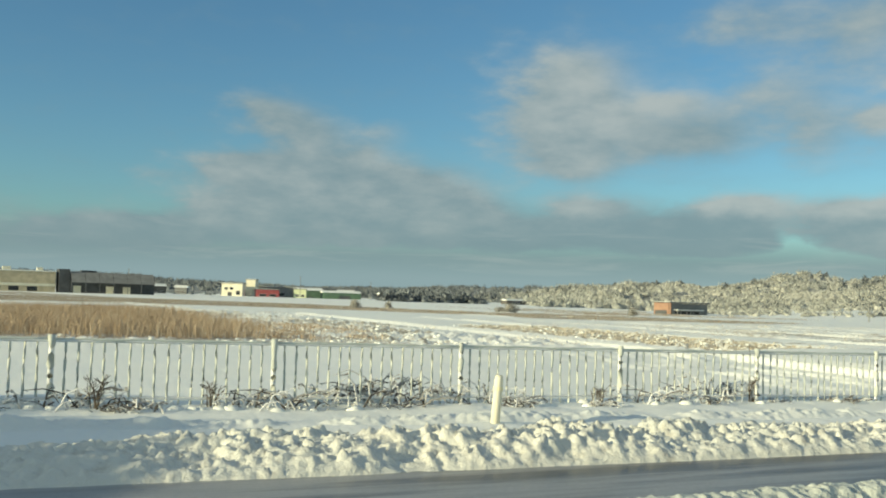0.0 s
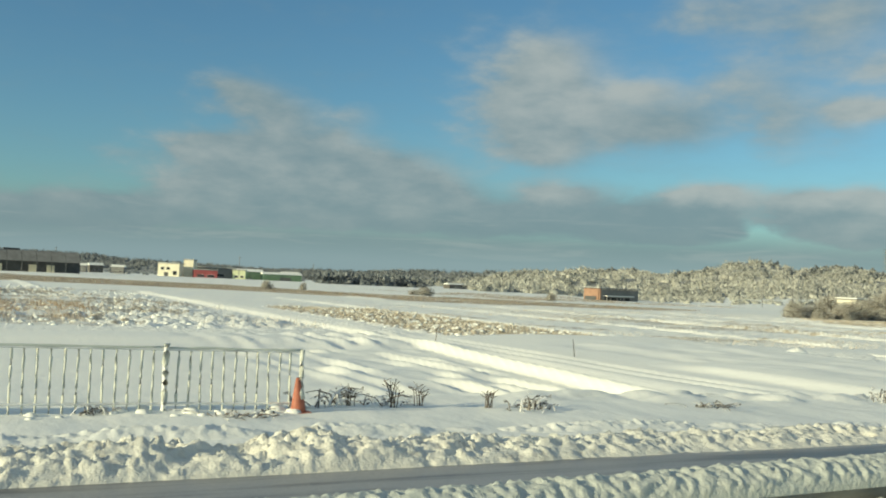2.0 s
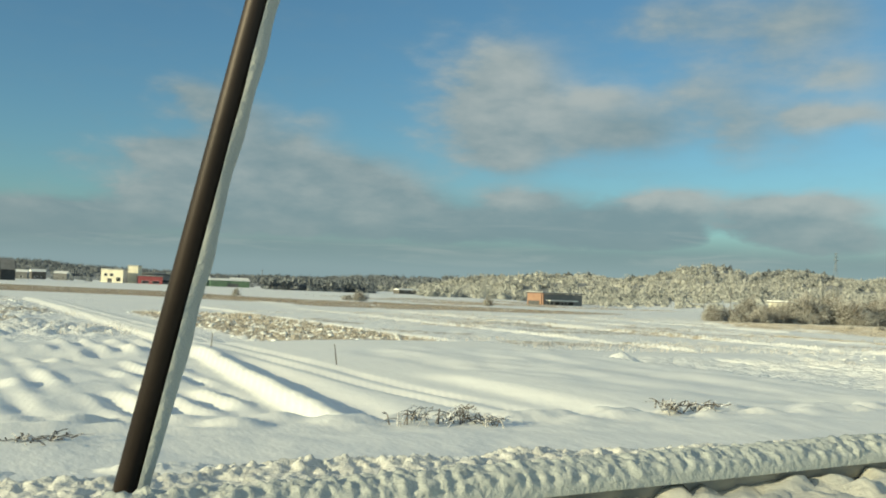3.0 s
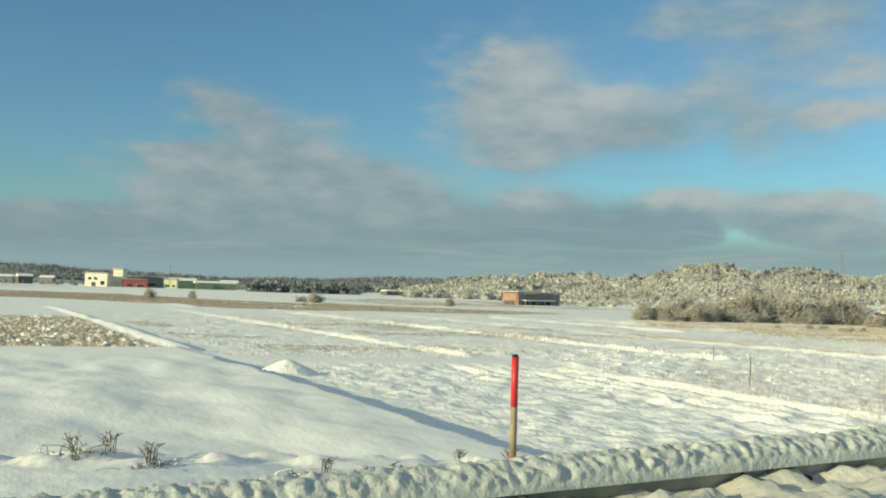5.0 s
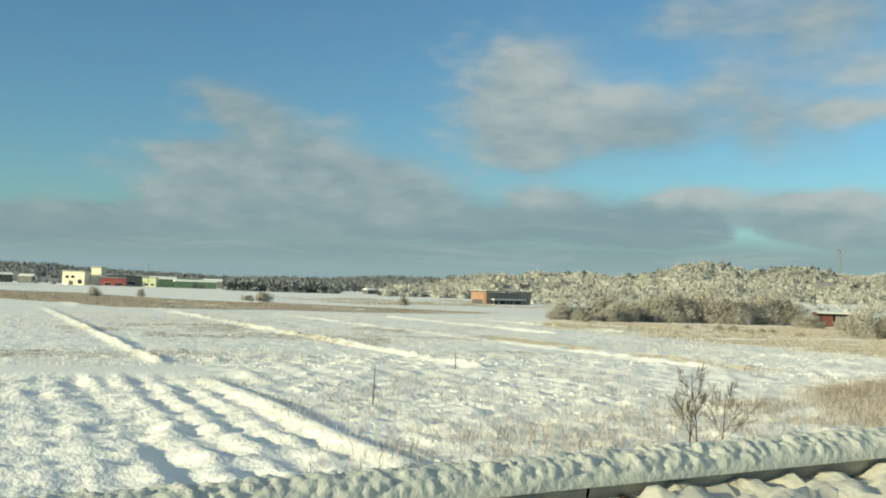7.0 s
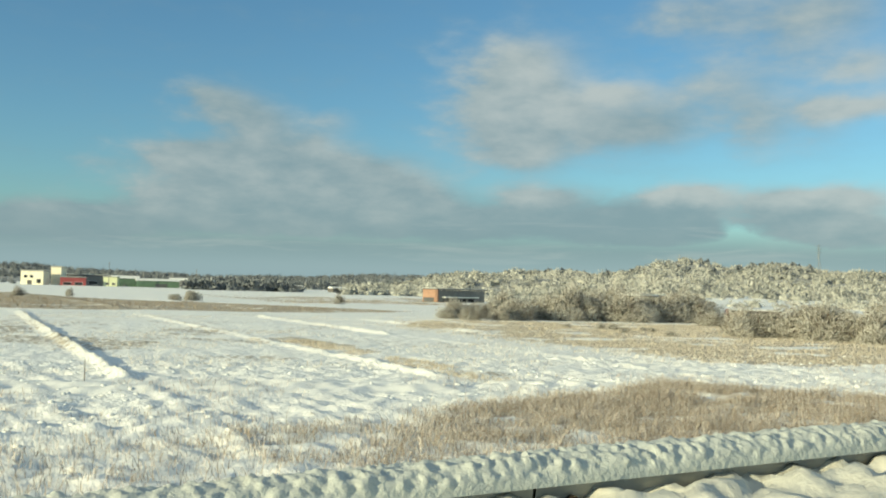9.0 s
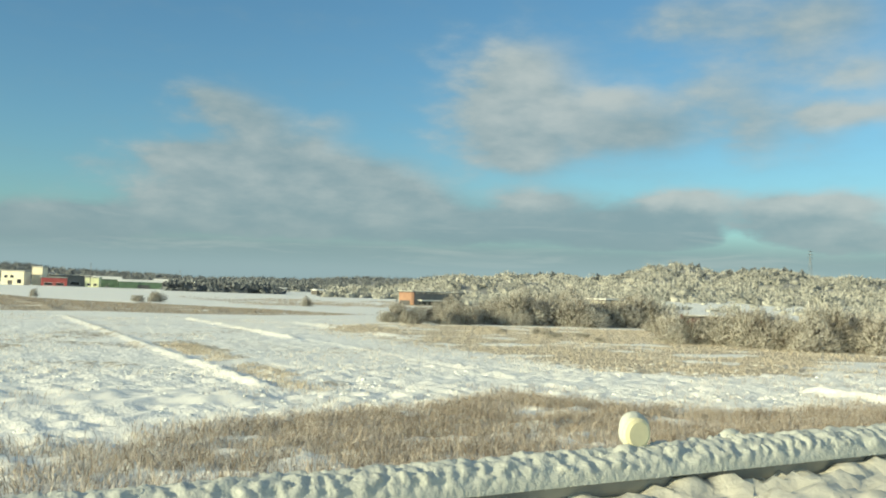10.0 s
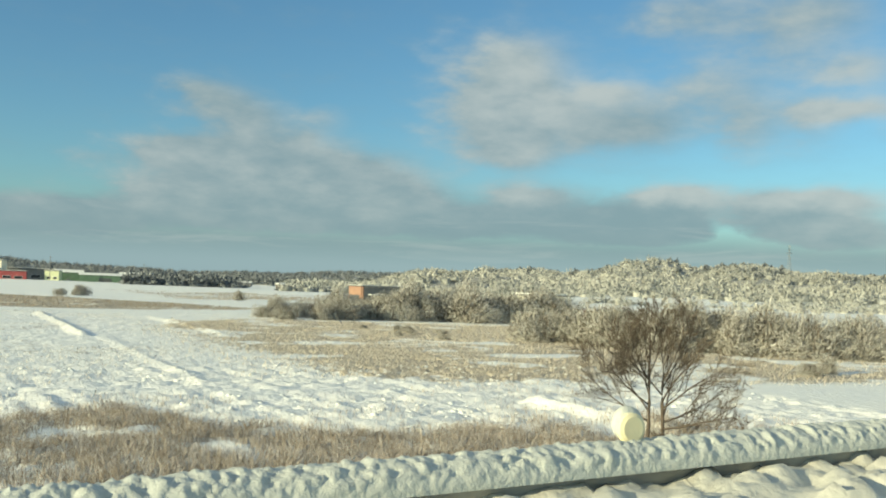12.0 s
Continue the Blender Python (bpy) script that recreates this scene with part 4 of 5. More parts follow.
def weed_clump(seed, size, tall):
    """Dead stems with snow lodged on them."""
    rng = random.Random(seed)
    bm = bmesh.new()
    for _ in range(22):
        a, l = rng.uniform(0, 6.28), rng.uniform(0.3, 1.0)
        x0, y0 = rng.gauss(0, size * 0.28), rng.gauss(0, size * 0.16)
        dx, dy = math.cos(a) * l * size * 0.55, math.sin(a) * l * size * 0.3
        h = tall * rng.uniform(0.3, 1.0)
        pts = [(x0, y0, -0.05), (x0 + dx * 0.35, y0 + dy * 0.35, h * 0.75), (x0 + dx * 0.8, y0 + dy * 0.8, h), (x0 + dx * 1.2, y0 + dy * 1.2, h * rng.uniform(0.4, 1.0))]
        tube(bm, pts, [0.017, 0.014, 0.011, 0.006], 4, False)
        for k in range(rng.randint(1, 3)):
            t = rng.uniform(0.2, 1.0)
            p = Vector(pts[1]).lerp(Vector(pts[3]), t)
            q = p + Vector((rng.uniform(-0.12, 0.12), rng.uniform(-0.08, 0.08), rng.uniform(-0.05, 0.09)))
            tube(bm, [tuple(p), tuple(q)], [0.006, 0.018], 4, False)
    me = bpy.data.meshes.new("stalk_tangle")
    bm.to_mesh(me)
    bm.free()
    me.materials.append(WEED)
    return me


def build_weeds():
    kinds = [weed_clump(s, sz, tl) for s, sz, tl in ((1, 0.9, 0.28), (2, 1.2, 0.4), (3, 0.7, 0.22), (4, 1.5, 0.62), (5, 1.0, 0.16))]
    rng = random.Random(11)
    spots = []
    for k in range(15):
        x = -2.5 + k * 1.9 + rng.uniform(-0.3, 0.3)
        spots.append((x, 13.45 + rng.uniform(-0.45, 0.35), rng.choice([0, 2, 4, 4, 0, 1]), rng.uniform(0.7, 1.1)))
    spots += [(0.6, 13.5, 1, 1.2), (1.4, 13.2, 0, 1.2), (3.4, 13.4, 1, 1.2), (5.0, 13.9, 3, 1.35), (5.5, 13.7, 3, 1.2), (4.7, 14.2, 1, 1.3), (6.7, 13.8, 3, 1.0), (7.6, 13.5, 2, 1.0),
              (9.9, 13.5, 1, 1.1), (11.6, 14.3, 3, 1.1), (11.9, 14.0, 1, 1.2), (25.9, 14.2, 1, 1.2), (26.8, 14.3, 1, 0.9), (29.2, 13.5, 1, 1.0), (29.4, 13.7, 0, 1.0), (33.4, 13.8, 4, 1.1),
              (39.6, 15.2, 1, 1.0), (40.3, 15.2, 1, 1.1), (41.0, 15.0, 0, 1.1), (46.6, 16.2, 4, 1.6), (47.6, 16.4, 4, 1.4), (55.5, 16.4, 1, 0.9), (56.6, 15.7, 4, 1.0), (58.7, 14.8, 0, 1.0), (60.5, 15.5, 4, 1.3),
              (62.2, 15.0, 4, 1.0), (64.0, 14.0, 2, 1.0), (66.6, 15.6, 4, 1.2), (67.6, 15.4, 0, 1.0), (70.2, 14.2, 4, 1.0)]
    for x, y, k, s in spots:
        ob = thing("weed", pose(x, y, float(ground_z(x, y)) - 0.02, 0, 0, rng.uniform(-40, 40)), "clump of dark dead weeds weighed down with snow", "weeds", "weeds along the verge")
        ob.scale = (s * 0.8, s * 0.8, s * 0.6)
        part("stalk_tangle", kinds[k], WEED, ob)


build_weeds()


def sprig_mesh(seed, tall):
    """A few upright dead stems with short side twigs."""
    rng = random.Random(seed)
    bm = bmesh.new()
    for _ in range(7):
        a, h = rng.uniform(0, 6.28), tall * rng.uniform(0.5, 1.0)
        x0, y0 = rng.gauss(0, 0.05), rng.gauss(0, 0.05)
        lean = rng.uniform(0.1, 0.5) * h
        pts = [(x0, y0, -0.05), (x0 + 0.4 * lean * math.cos(a), y0 + 0.4 * lean * math.sin(a), 0.55 * h), (x0 + lean * math.cos(a), y0 + lean * math.sin(a), h)]
        tube(bm, pts, [0.010, 0.008, 0.004], 4, False)
        for k in range(4):
            p = Vector(pts[1]).lerp(Vector(pts[2]), rng.uniform(0.0, 0.9))
            b = rng.uniform(0, 6.28)
            tube(bm, [tuple(p), (p.x + 0.10 * math.cos(b), p.y + 0.10 * math.sin(b), p.z + rng.uniform(0.03, 0.10))], [0.005, 0.004], 4, False)
    me = bpy.data.meshes.new("stems")
    bm.to_mesh(me)
    bm.free()
    me.materials.append(TWIG)
    return me


def build_sprigs():
    kinds = [sprig_mesh(k, t) for k, t in ((1, 0.5), (2, 0.38), (3, 0.3))]
    rng = random.Random(17)
    for i, (x, y) in enumerate(((55.5, 16.2), (56.6, 15.9), (59.4, 15.3), (63.1, 15.2), (63.6, 16.3), (63.0, 17.2), (67.8, 14.9), (68.8, 16.1), (69.3, 16.0), (74.1, 17.0), (56.1, 16.6), (26.3, 14.1), (27.0, 14.0), (27.6, 14.2), (28.6, 13.8), (1.0, 13.3), (2.6, 13.5), (8.8, 13.4), (12.2, 13.6), (40.6, 15.1))):
        ob = thing("sprig", pose(x, y, float(ground_z(x, y)) - 0.02, 0, 0, rng.uniform(0, 360)), "few dark upright dead stems poking out of the snow", "weeds", "dead stems along the verge")
        part("stems", kinds[i % 3], TWIG, ob)


build_sprigs()


def stakes():
    for x, y, h, lean in ((100.3, 49.9, 1.1, 0), (89.05, 35.3, 1.5, 2), (48.58, 41.04, 0.95, -8), (45.2, 50.5, 0.8, 4)):
        z = float(ground_z(x, y))
        ob = thing("stake", pose(x, y, z, 0, lean, 0), "thin wooden field stake standing in the snow", "stake", "field stakes")
        part("shaft", tube(bmesh.new(), [(0, 0, -0.2), (0.01, 0, h * 0.5), (0, 0, h)], [0.03, 0.026, 0.02], 6), BARK, ob)


stakes()


# ---- trees and shrubs ----
def twig_out(limbs, twigs, rng, p, d, l, r, k, depth, lift):
    """One limb with its side shoots, bending towards the light as it goes out."""
    pts, rad, q, n = [tuple(p)], [r], Vector(p), 5 if k == 0 else 4 if k == 1 else 3
    for i in range(n):
        d = (d + Vector((rng.gauss(0, 0.10), rng.gauss(0, 0.10), rng.gauss(lift, 0.05)))).normalized()
        q = q + d * l / n
        pts.append(tuple(q))
        rad.append(r * (1 - 0.75 * (i + 1) / n))
    tube(limbs if k < 2 else twigs, pts, rad, 7 if k < 1 else 5 if k < 2 else 3, k < 1)
    if k >= depth:
        return
    count = (10, 9, 8, 5)[k]
    for j in range(count):
        t = 0.22 + 0.78 * (j + rng.uniform(0, 0.9)) / count
        i = min(n - 1, int(t * n))
        at = Vector(pts[i]).lerp(Vector(pts[i + 1]), t * n - i)
        ahead = (Vector(pts[i + 1]) - Vector(pts[i])).normalized()
        a = rng.uniform(0, 6.28)
        side = ahead.cross(Vector((math.cos(a), math.sin(a), 0.3))).normalized()
        nd = (ahead + side * rng.uniform(0.5, 0.95) + Vector((0, 0, rng.uniform(0.0, 0.25)))).normalized()
        twig_out(limbs, twigs, rng, at, nd, l * rng.uniform(0.34, 0.52) * (1.15 - 0.45 * t), max(0.0055, r * (1 - 0.7 * t) * 0.55), k + 1, depth, 0.05)


def bare_tree(name, x, y, label, category, seed, stems, boughs, depth=3):
    """A leafless tree: stems (x, y, lean, height, radius), boughs (stem, height, heading, rise, length)."""
    ob = thing(name, pose(x, y, float(ground_z(x, y))), label, category)
    rng = random.Random(seed)
    limbs, twigs = bmesh.new(), bmesh.new()
    lines = []
    for sx, sy, lean, h, r in stems:
        pts, q = [], Vector((sx, sy, -0.25))
        for i in range(9):
            pts.append(q.copy())
            q = q + Vector((lean * h / 8 + rng.gauss(0, 0.02), rng.gauss(0, 0.02), h / 8))
        tube(limbs, [tuple(p) for p in pts], [r * (1.15 if i == 0 else 1 - 0.085 * i) for i in range(9)], 9)
        lines.append((pts, h, r))
    for k, hb, heading, rise, l in boughs:
        pts, h, r = lines[k]
        u = min(7.99, max(0.0, (hb + 0.25) / h * 8))
        at = pts[int(u)].lerp(pts[int(u) + 1], u - int(u))
        a, e = math.radians(heading), math.radians(rise)
        twig_out(limbs, twigs, rng, at, Vector((math.cos(a) * math.cos(e), math.sin(a) * math.cos(e), math.sin(e))), l, r * (0.56 - 0.045 * u), 0, depth, 0.02)
    part("trunk", limbs, BARK, ob, "", True)
    part("crown", twigs, TWIG, ob, "fan of fine bare twigs")
    return ob


TREE_BOUGHS = [(0, 1.9, 140, 20, 2.6), (0, 2.2, 100, 35, 2.2), (0, 2.4, 165, 38, 2.5), (0, 2.7, 60, 45, 2.0), (0, 2.9, 200, 45, 2.1), (0, 3.1, 130, 55, 1.9), (0, 3.3, -40, 55, 1.8), (0, 3.5, 90, 62, 1.7), (0, 3.8, 230, 65, 1.5), (0, 4.0, 20, 70, 1.4)]
TREE_BOUGHS += [(1, 1.5, -35, 4, 2.2), (1, 1.7, -60, 10, 2.3), (1, 1.9, -20, 16, 2.4), (1, 2.0, 20, 26, 2.3), (1, 2.3, -45, 40, 2.5), (1, 2.5, -90, 42, 2.1), (1, 2.7, 150, 48, 2.2), (1, 2.9, 10, 50, 2.1), (1, 3.1, -50, 58, 2.0), (1, 3.3, 70, 62, 1.7), (1, 1.2, 215, 6, 1.6)]
bare_tree("tree", 142.75, 22.0, "small bare tree with two trunks growing below the road", "tree", 8, ((-0.25, 0.18, 0.01, 4.3, 0.085), (0.12, -0.1, 0.03, 3.6, 0.10)), TREE_BOUGHS)
bare_tree("shrub", 93.3, 21.2, "bare leafless shrub among the reeds", "shrub", 5, ((-0.3, 0.1, -0.02, 2.9, 0.032), (0.1, 0.0, -0.16, 2.2, 0.026), (0.5, -0.3, 0.1, 2.3, 0.028)),
          [(k, h, az, 55, l) for k, h, az, l in ((0, 1.2, 150, 0.9), (0, 1.6, -30, 0.9), (0, 2.0, 120, 0.7), (0, 2.3, -60, 0.6), (1, 1.0, 160, 0.8), (1, 1.4, 0, 0.7), (1, 1.7, 200, 0.6), (2, 0.9, -40, 0.9), (2, 1.3, 20, 0.8), (2, 1.6, 140, 0.7), (2, 1.9, -80, 0.6), (0, 0.7, 30, 1.3), (0, 0.8, 200, 1.2), (1, 0.6, 120, 1.2), (2, 0.6, -20, 1.3), (2, 0.7, 80, 1.2))], 2)


def tuft_mesh(name, n, rx, ry, rz, size, mat, seed, up=0.5, low=-0.15, shell=0.0):
    """A rounded, uneven crown of many short ribbons."""
    rng = np.random.RandomState(seed)
    d = rng.normal(0, 1, (n, 3))
    d /= np.linalg.norm(d, axis=1)[:, None]
    d[:, 2] = np.where(d[:, 2] < low, -d[:, 2], d[:, 2])
    lobes = 1 + 0.3 * np.sin(3 * np.arctan2(d[:, 1], d[:, 0]) + seed) * (1 - d[:, 2] ** 2) + 0.18 * np.sin(5 * d[:, 2] + 4 * d[:, 0] + seed)
    r = lobes * rng.uniform(0.1, 1, n) ** 0.42
    c = d * r[:, None] * [rx, ry, rz]
    v = d + rng.normal(0, 0.55, (n, 3)) + [0, 0, up]
    v /= np.linalg.norm(v, axis=1)[:, None]
    v -= shell * d * np.sum(v * d, 1)[:, None]
    v /= np.linalg.norm(v, axis=1)[:, None]
    s = np.cross(v, (1 - shell) * rng.normal(0, 1, (n, 3)) + shell * (d * 2 + rng.normal(0, 0.7, (n, 3))))
    s /= np.linalg.norm(s, axis=1)[:, None]
    l, w = size[0] * rng.uniform(0.5, 1.3, n)[:, None], size[1] * rng.uniform(0.6, 1.4, n)[:, None]
    V = np.stack([c - s * w, c + s * w, c + v * l + s * w * 0.6, c + v * l - s * w * 0.6], 1).reshape(-1, 3)
    F = (np.arange(n) * 4)[:, None] + np.arange(4)
    return V, F, mat


def build_thickets():
    kinds = []
    for k, (rx, ry, rz, n) in enumerate(((3.2, 2.8, 4.3, 4200), (4.2, 3.2, 4.0, 4600), (2.6, 2.6, 4.8, 3600), (3.6, 3.0, 3.5, 4000))):
        V, F, mt = tuft_mesh("f", n, rx, ry, rz, (0.6, 0.027), FROST, 500 + k, 0.25, -0.15, 0.6)
        frost = mesh_of("frosted_twigs", V, F, FROST)
        V, F, mt = tuft_mesh("s", n // 7, rx * 0.8, ry * 0.8, rz * 0.85, (0.9, 0.035), TWIG, 520 + k)
        stems = mesh_of("undergrowth", V, F, TWIG)
        kinds.append((frost, stems))
    rng = random.Random(21)
    spots = []
    for k in range(40):
        t = (k + rng.uniform(-0.4, 0.4)) / 39
        spots.append((167 + 54 * t + rng.uniform(-2, 2), 139 + rng.uniform(-4, 5), 0.58 + 0.68 * min(1.0, 1.7 * t) + rng.uniform(-0.08, 0.12)))
    for k in range(44):
        t = (k + rng.uniform(-0.4, 0.4)) / 43
        spots.append((184 + 10 * t + 32 * t * t + rng.uniform(-2, 4), 86 - 32 * t + rng.uniform(-3, 5), 0.86 + 0.1 * math.sin(4 * t) + rng.uniform(-0.12, 0.14)))
    for k in range(22):
        spots.append((194 + rng.uniform(-5, 26), 80 + rng.uniform(-12, 10), rng.uniform(0.72, 0.95)))
    for k in range(10):
        spots.append((184 + 3.5 * k + rng.uniform(-2, 2), 50 + rng.uniform(-3, 3), rng.uniform(0.28, 0.42)))
    for k in range(8):
        spots.append((172 + rng.uniform(-6, 8), 104 + rng.uniform(-14, 12), rng.uniform(0.14, 0.24)))
    for x, y, s in [(112, 330, 0.7), (128, 338, 0.55), (160, 300, 0.9), (154, 296, 0.6), (205, 290, 0.7)]:
        spots.append((x, y, s))
    # dense shrubs added out of view, only to cast shade over bank and verge
    V, F, mt = tuft_mesh("h", 7000, 3.2, 2.8, 4.3, (0.4, 0.09), TWIG, 540, 0.25)
    dense = mesh_of("leafy_twigs", V, F, TWIG)
    for x, y, s in ((-8.5, 7.6, 0.62), (-11.5, 9.4, 0.8), (-13.5, 6.6, 0.85), (-15.0, 12.0, 0.95)):
        ob = thing("shrub", pose(x, y, float(ground_z(x, y)) - 0.1), "dense shrub added out of view to shade the bank and verge", "shrub", "roadside shrubs")
        ob.scale = (s, s, s)
        part("crown", dense, TWIG, ob)
    for k in range(9):
        spots.append((204 + 1.6 * k + rng.uniform(-2, 2), 114 + rng.uniform(-6, 8), rng.uniform(0.4, 0.6)))
    for x, y, s in spots:
        f, st = rng.choice(kinds)
        ob = thing("shrub", pose(x, y, float(ground_z(x, y)) - 0.1, 0, 0, rng.uniform(0, 360)), "frosted leafless thicket shrub at the edge of the meadow", "shrub", "thicket shrubs")
        ob.scale = (s, s, s * rng.uniform(0.85, 1.1))
        part("crown", f, FROST, ob, "frosted outer twigs")
        part("undergrowth", st, TWIG, ob)


build_thickets()


def forest(name, n, place, kinds, mat, label, seed):
    """Many small ragged crowns joined into one mesh."""
    rng = np.random.RandomState(seed)
    P = place(rng, n)
    Vs, Fs, o = [], [], 0
    for i, (x, y, s) in enumerate(P):
        V, F = kinds[rng.randint(len(kinds))]
        a = rng.uniform(0, 6.28)
        c, sn = math.cos(a), math.sin(a)
        q = V * s
        z = float(ZC[name][i])
        Vs.append(np.stack([x + c * q[:, 0] - sn * q[:, 1], y + sn * q[:, 0] + c * q[:, 1], z + q[:, 2]], 1))
        Fs.append(F + o)
        o += len(V)
    return tagged(new(name, mesh_of(name, np.concatenate(Vs), np.concatenate(Fs), mat, True)), label, "trees", kind="stuff")


ZC = {}


def polar(name, a0, a1, r0, r1, s0, s1, keep):
    def place(rng, n):
        out = []
        while len(out) < n:
            az, r = rng.uniform(a0, a1), math.sqrt(rng.uniform(r0 * r0, r1 * r1))
            x, y = 60 + r * math.sin(math.radians(az)), r * math.cos(math.radians(az))
            if rng.rand() < keep(az, r, x, y):
                out.append((x, y, rng.uniform(s0, s1)))
        P = np.array(out)
        ZC[name] = field_z(P[:, 0], P[:, 1]) - 0.5
        return P
    return place


def build_forests():
    round_ = []
    for k in range(7):
        bm = bmesh.new()
        bmesh.ops.create_icosphere(bm, subdivisions=1, radius=0.42)
        for v in bm.verts:
            n = noise.noise(v.co * 2.6 + Vector((k * 3.1, 0, 0))) + 0.6 * noise.noise(v.co * 6.0 + Vector((0, k * 5.0, 0)))
            v.co *= 1 + 0.6 * n
            v.co.z = v.co.z * 0.8 + 0.15
        A = np.array([tuple(v.co) for v in bm.verts])
        FA = [[v.index for v in f.verts] for f in bm.faces]
        bm.free()
        V, F, _ = tuft_mesh("t", 34, 0.62, 0.62, 0.6, (0.24, 0.05), None, 600 + k, 0.35, -0.1, 0.2)
        V[:, 2] += 0.12
        T = np.concatenate([F[:, [0, 1, 2]], F[:, [0, 2, 3]]]) + len(A)
        round_.append((np.concatenate([A, V]), np.concatenate([np.array(FA), T])))
    cone = []
    for k in range(4):
        V, F, _ = tuft_mesh("c", 40, 0.36, 0.36, 0.5, (0.3, 0.12), None, 640 + k, -0.2)
        V[:, :2] *= np.clip(1.25 - V[:, 2:3] * 0.9, 0.1, 1.5)
        V[:, 2] = V[:, 2] * 1.25 + 0.35
        cone.append((V, np.concatenate([F[:, [0, 1, 2]], F[:, [0, 2, 3]]])))
    patchy = lambda x, y: float(fbm(np.array([x / 90]), np.array([y / 90]), 661)[0])
    forest("hill_trees", 9000, polar("hill_trees", 17, 62, 540, 1480, 4.5, 9.0, lambda az, r, x, y: (az > 24.5 or r > 1000) * float(ss(az, 17, 24)) * (1.0 if patchy(x, y) > 0.40 else 0.5)), round_, HILL_TREE, "snow-covered woods on low sunlit hills", 31)
    forest("hill_conifers", 520, polar("hill_conifers", 16, 62, 900, 1500, 5.5, 9.0, lambda az, r, x, y: 1.0 if patchy(x + 300, y) > 0.55 else 0.04), cone + round_[:2], DARK_TREE, "dark conifers along the crest of the hills", 32)
    forest("far_conifers", 2000, polar("far_conifers", -12, 31, 1500, 2300, 6.5, 11.0, lambda az, r, x, y: 1.0 if patchy(x, y) > 0.42 else 0.3), round_, DARK_TREE, "far dark woods on the low ridge", 33)
    forest("conifer_belt", 150, polar("conifer_belt", 15.2, 21.5, 600, 640, 4.4, 7.0, lambda az, r, x, y: 1.0), cone[:2] + round_[:3], DARK_TREE, "dark belt of conifers behind the village", 34)
    forest("village_trees", 120, polar("village_trees", -8, 15.5, 700, 1000, 3.0, 5.5, lambda az, r, x, y: 1.0), round_, DARK_TREE, "scattered trees between the far buildings", 35)
    forest("foot_trees", 700, polar("foot_trees", 31, 62, 440, 620, 2.6, 5.0, lambda az, r, x, y: 1.0 if patchy(x * 2, y * 2) > 0.5 else 0.12), round_, HILL_TREE, "frosted trees at the foot of the hills", 36)


build_forests()


# ---- far buildings ----
def house(name, x, y, turn, w, d, h, wall, label, roof="flat", windows=(), doors=(), eaves=0.5, side_wall=None, z=None):
    """A block with its own walls, roof with snow, and openings set into the faces. The front looks to -y before the turn."""
    z = float(field_z(np.array([x]), np.array([y]))[0]) - 0.15 if z is None else z
    ob = thing(name, pose(x, y, z, 0, 0, turn), label, "building", "far buildings")
    t = 0.25
    for nm, b, mt in (("front_wall", (-w / 2, w / 2, 0, t, 0, h), wall), ("back_wall", (-w / 2, w / 2, d - t, d, 0, h), wall),
                      ("side_wall", (-w / 2, -w / 2 + t, t, d - t, 0, h), side_wall or wall), ("side_wall", (w / 2 - t, w / 2, t, d - t, 0, h), wall)):
        part(nm, boxed(*b), mt, ob)
    if roof == "flat":
        part("roof", boxed(-w / 2 - eaves, w / 2 + eaves, -eaves, d + eaves, h, h + 0.35, bevel=0.05), GREY_WALL, ob)
        part("roof_snow", boxed(-w / 2 - eaves + 0.1, w / 2 + eaves - 0.1, -eaves + 0.1, d + eaves - 0.1, h + 0.35, h + 0.6, bevel=0.1), SNOW, ob, "even layer of snow")
    else:
        bm = bmesh.new()
        k = h * 0.35
        for s0, lift in ((0, 0.0),):
            a = [bm.verts.new(p) for p in ((-w / 2 - eaves, -eaves, h), (w / 2 + eaves, -eaves, h), (w / 2 + eaves, d + eaves, h), (-w / 2 - eaves, d + eaves, h), (-w / 2 - eaves, d / 2, h + k), (w / 2 + eaves, d / 2, h + k))]
            for q in ((0, 1, 5, 4), (2, 3, 4, 5), (0, 4, 3), (1, 2, 5), (3, 2, 1, 0)):
                bm.faces.new([a[i] for i in q])
        part("roof", bm, SNOW, ob, "snow-covered gabled roof")
    for x0, x1, z0, z1 in windows:
        wo = part("window", boxed(x0, x1, -0.06, 0.02, z0, z1), WHITE_PAINT, ob)
        part("pane", boxed(x0 + 0.12, x1 - 0.12, -0.075, -0.062, z0 + 0.12, z1 - 0.12), GLASS, wo)
    for x0, x1, z0, z1 in doors:
        part("door", boxed(x0, x1, -0.07, 0.02, z0, z1), DARK_WALL, ob)
    return ob


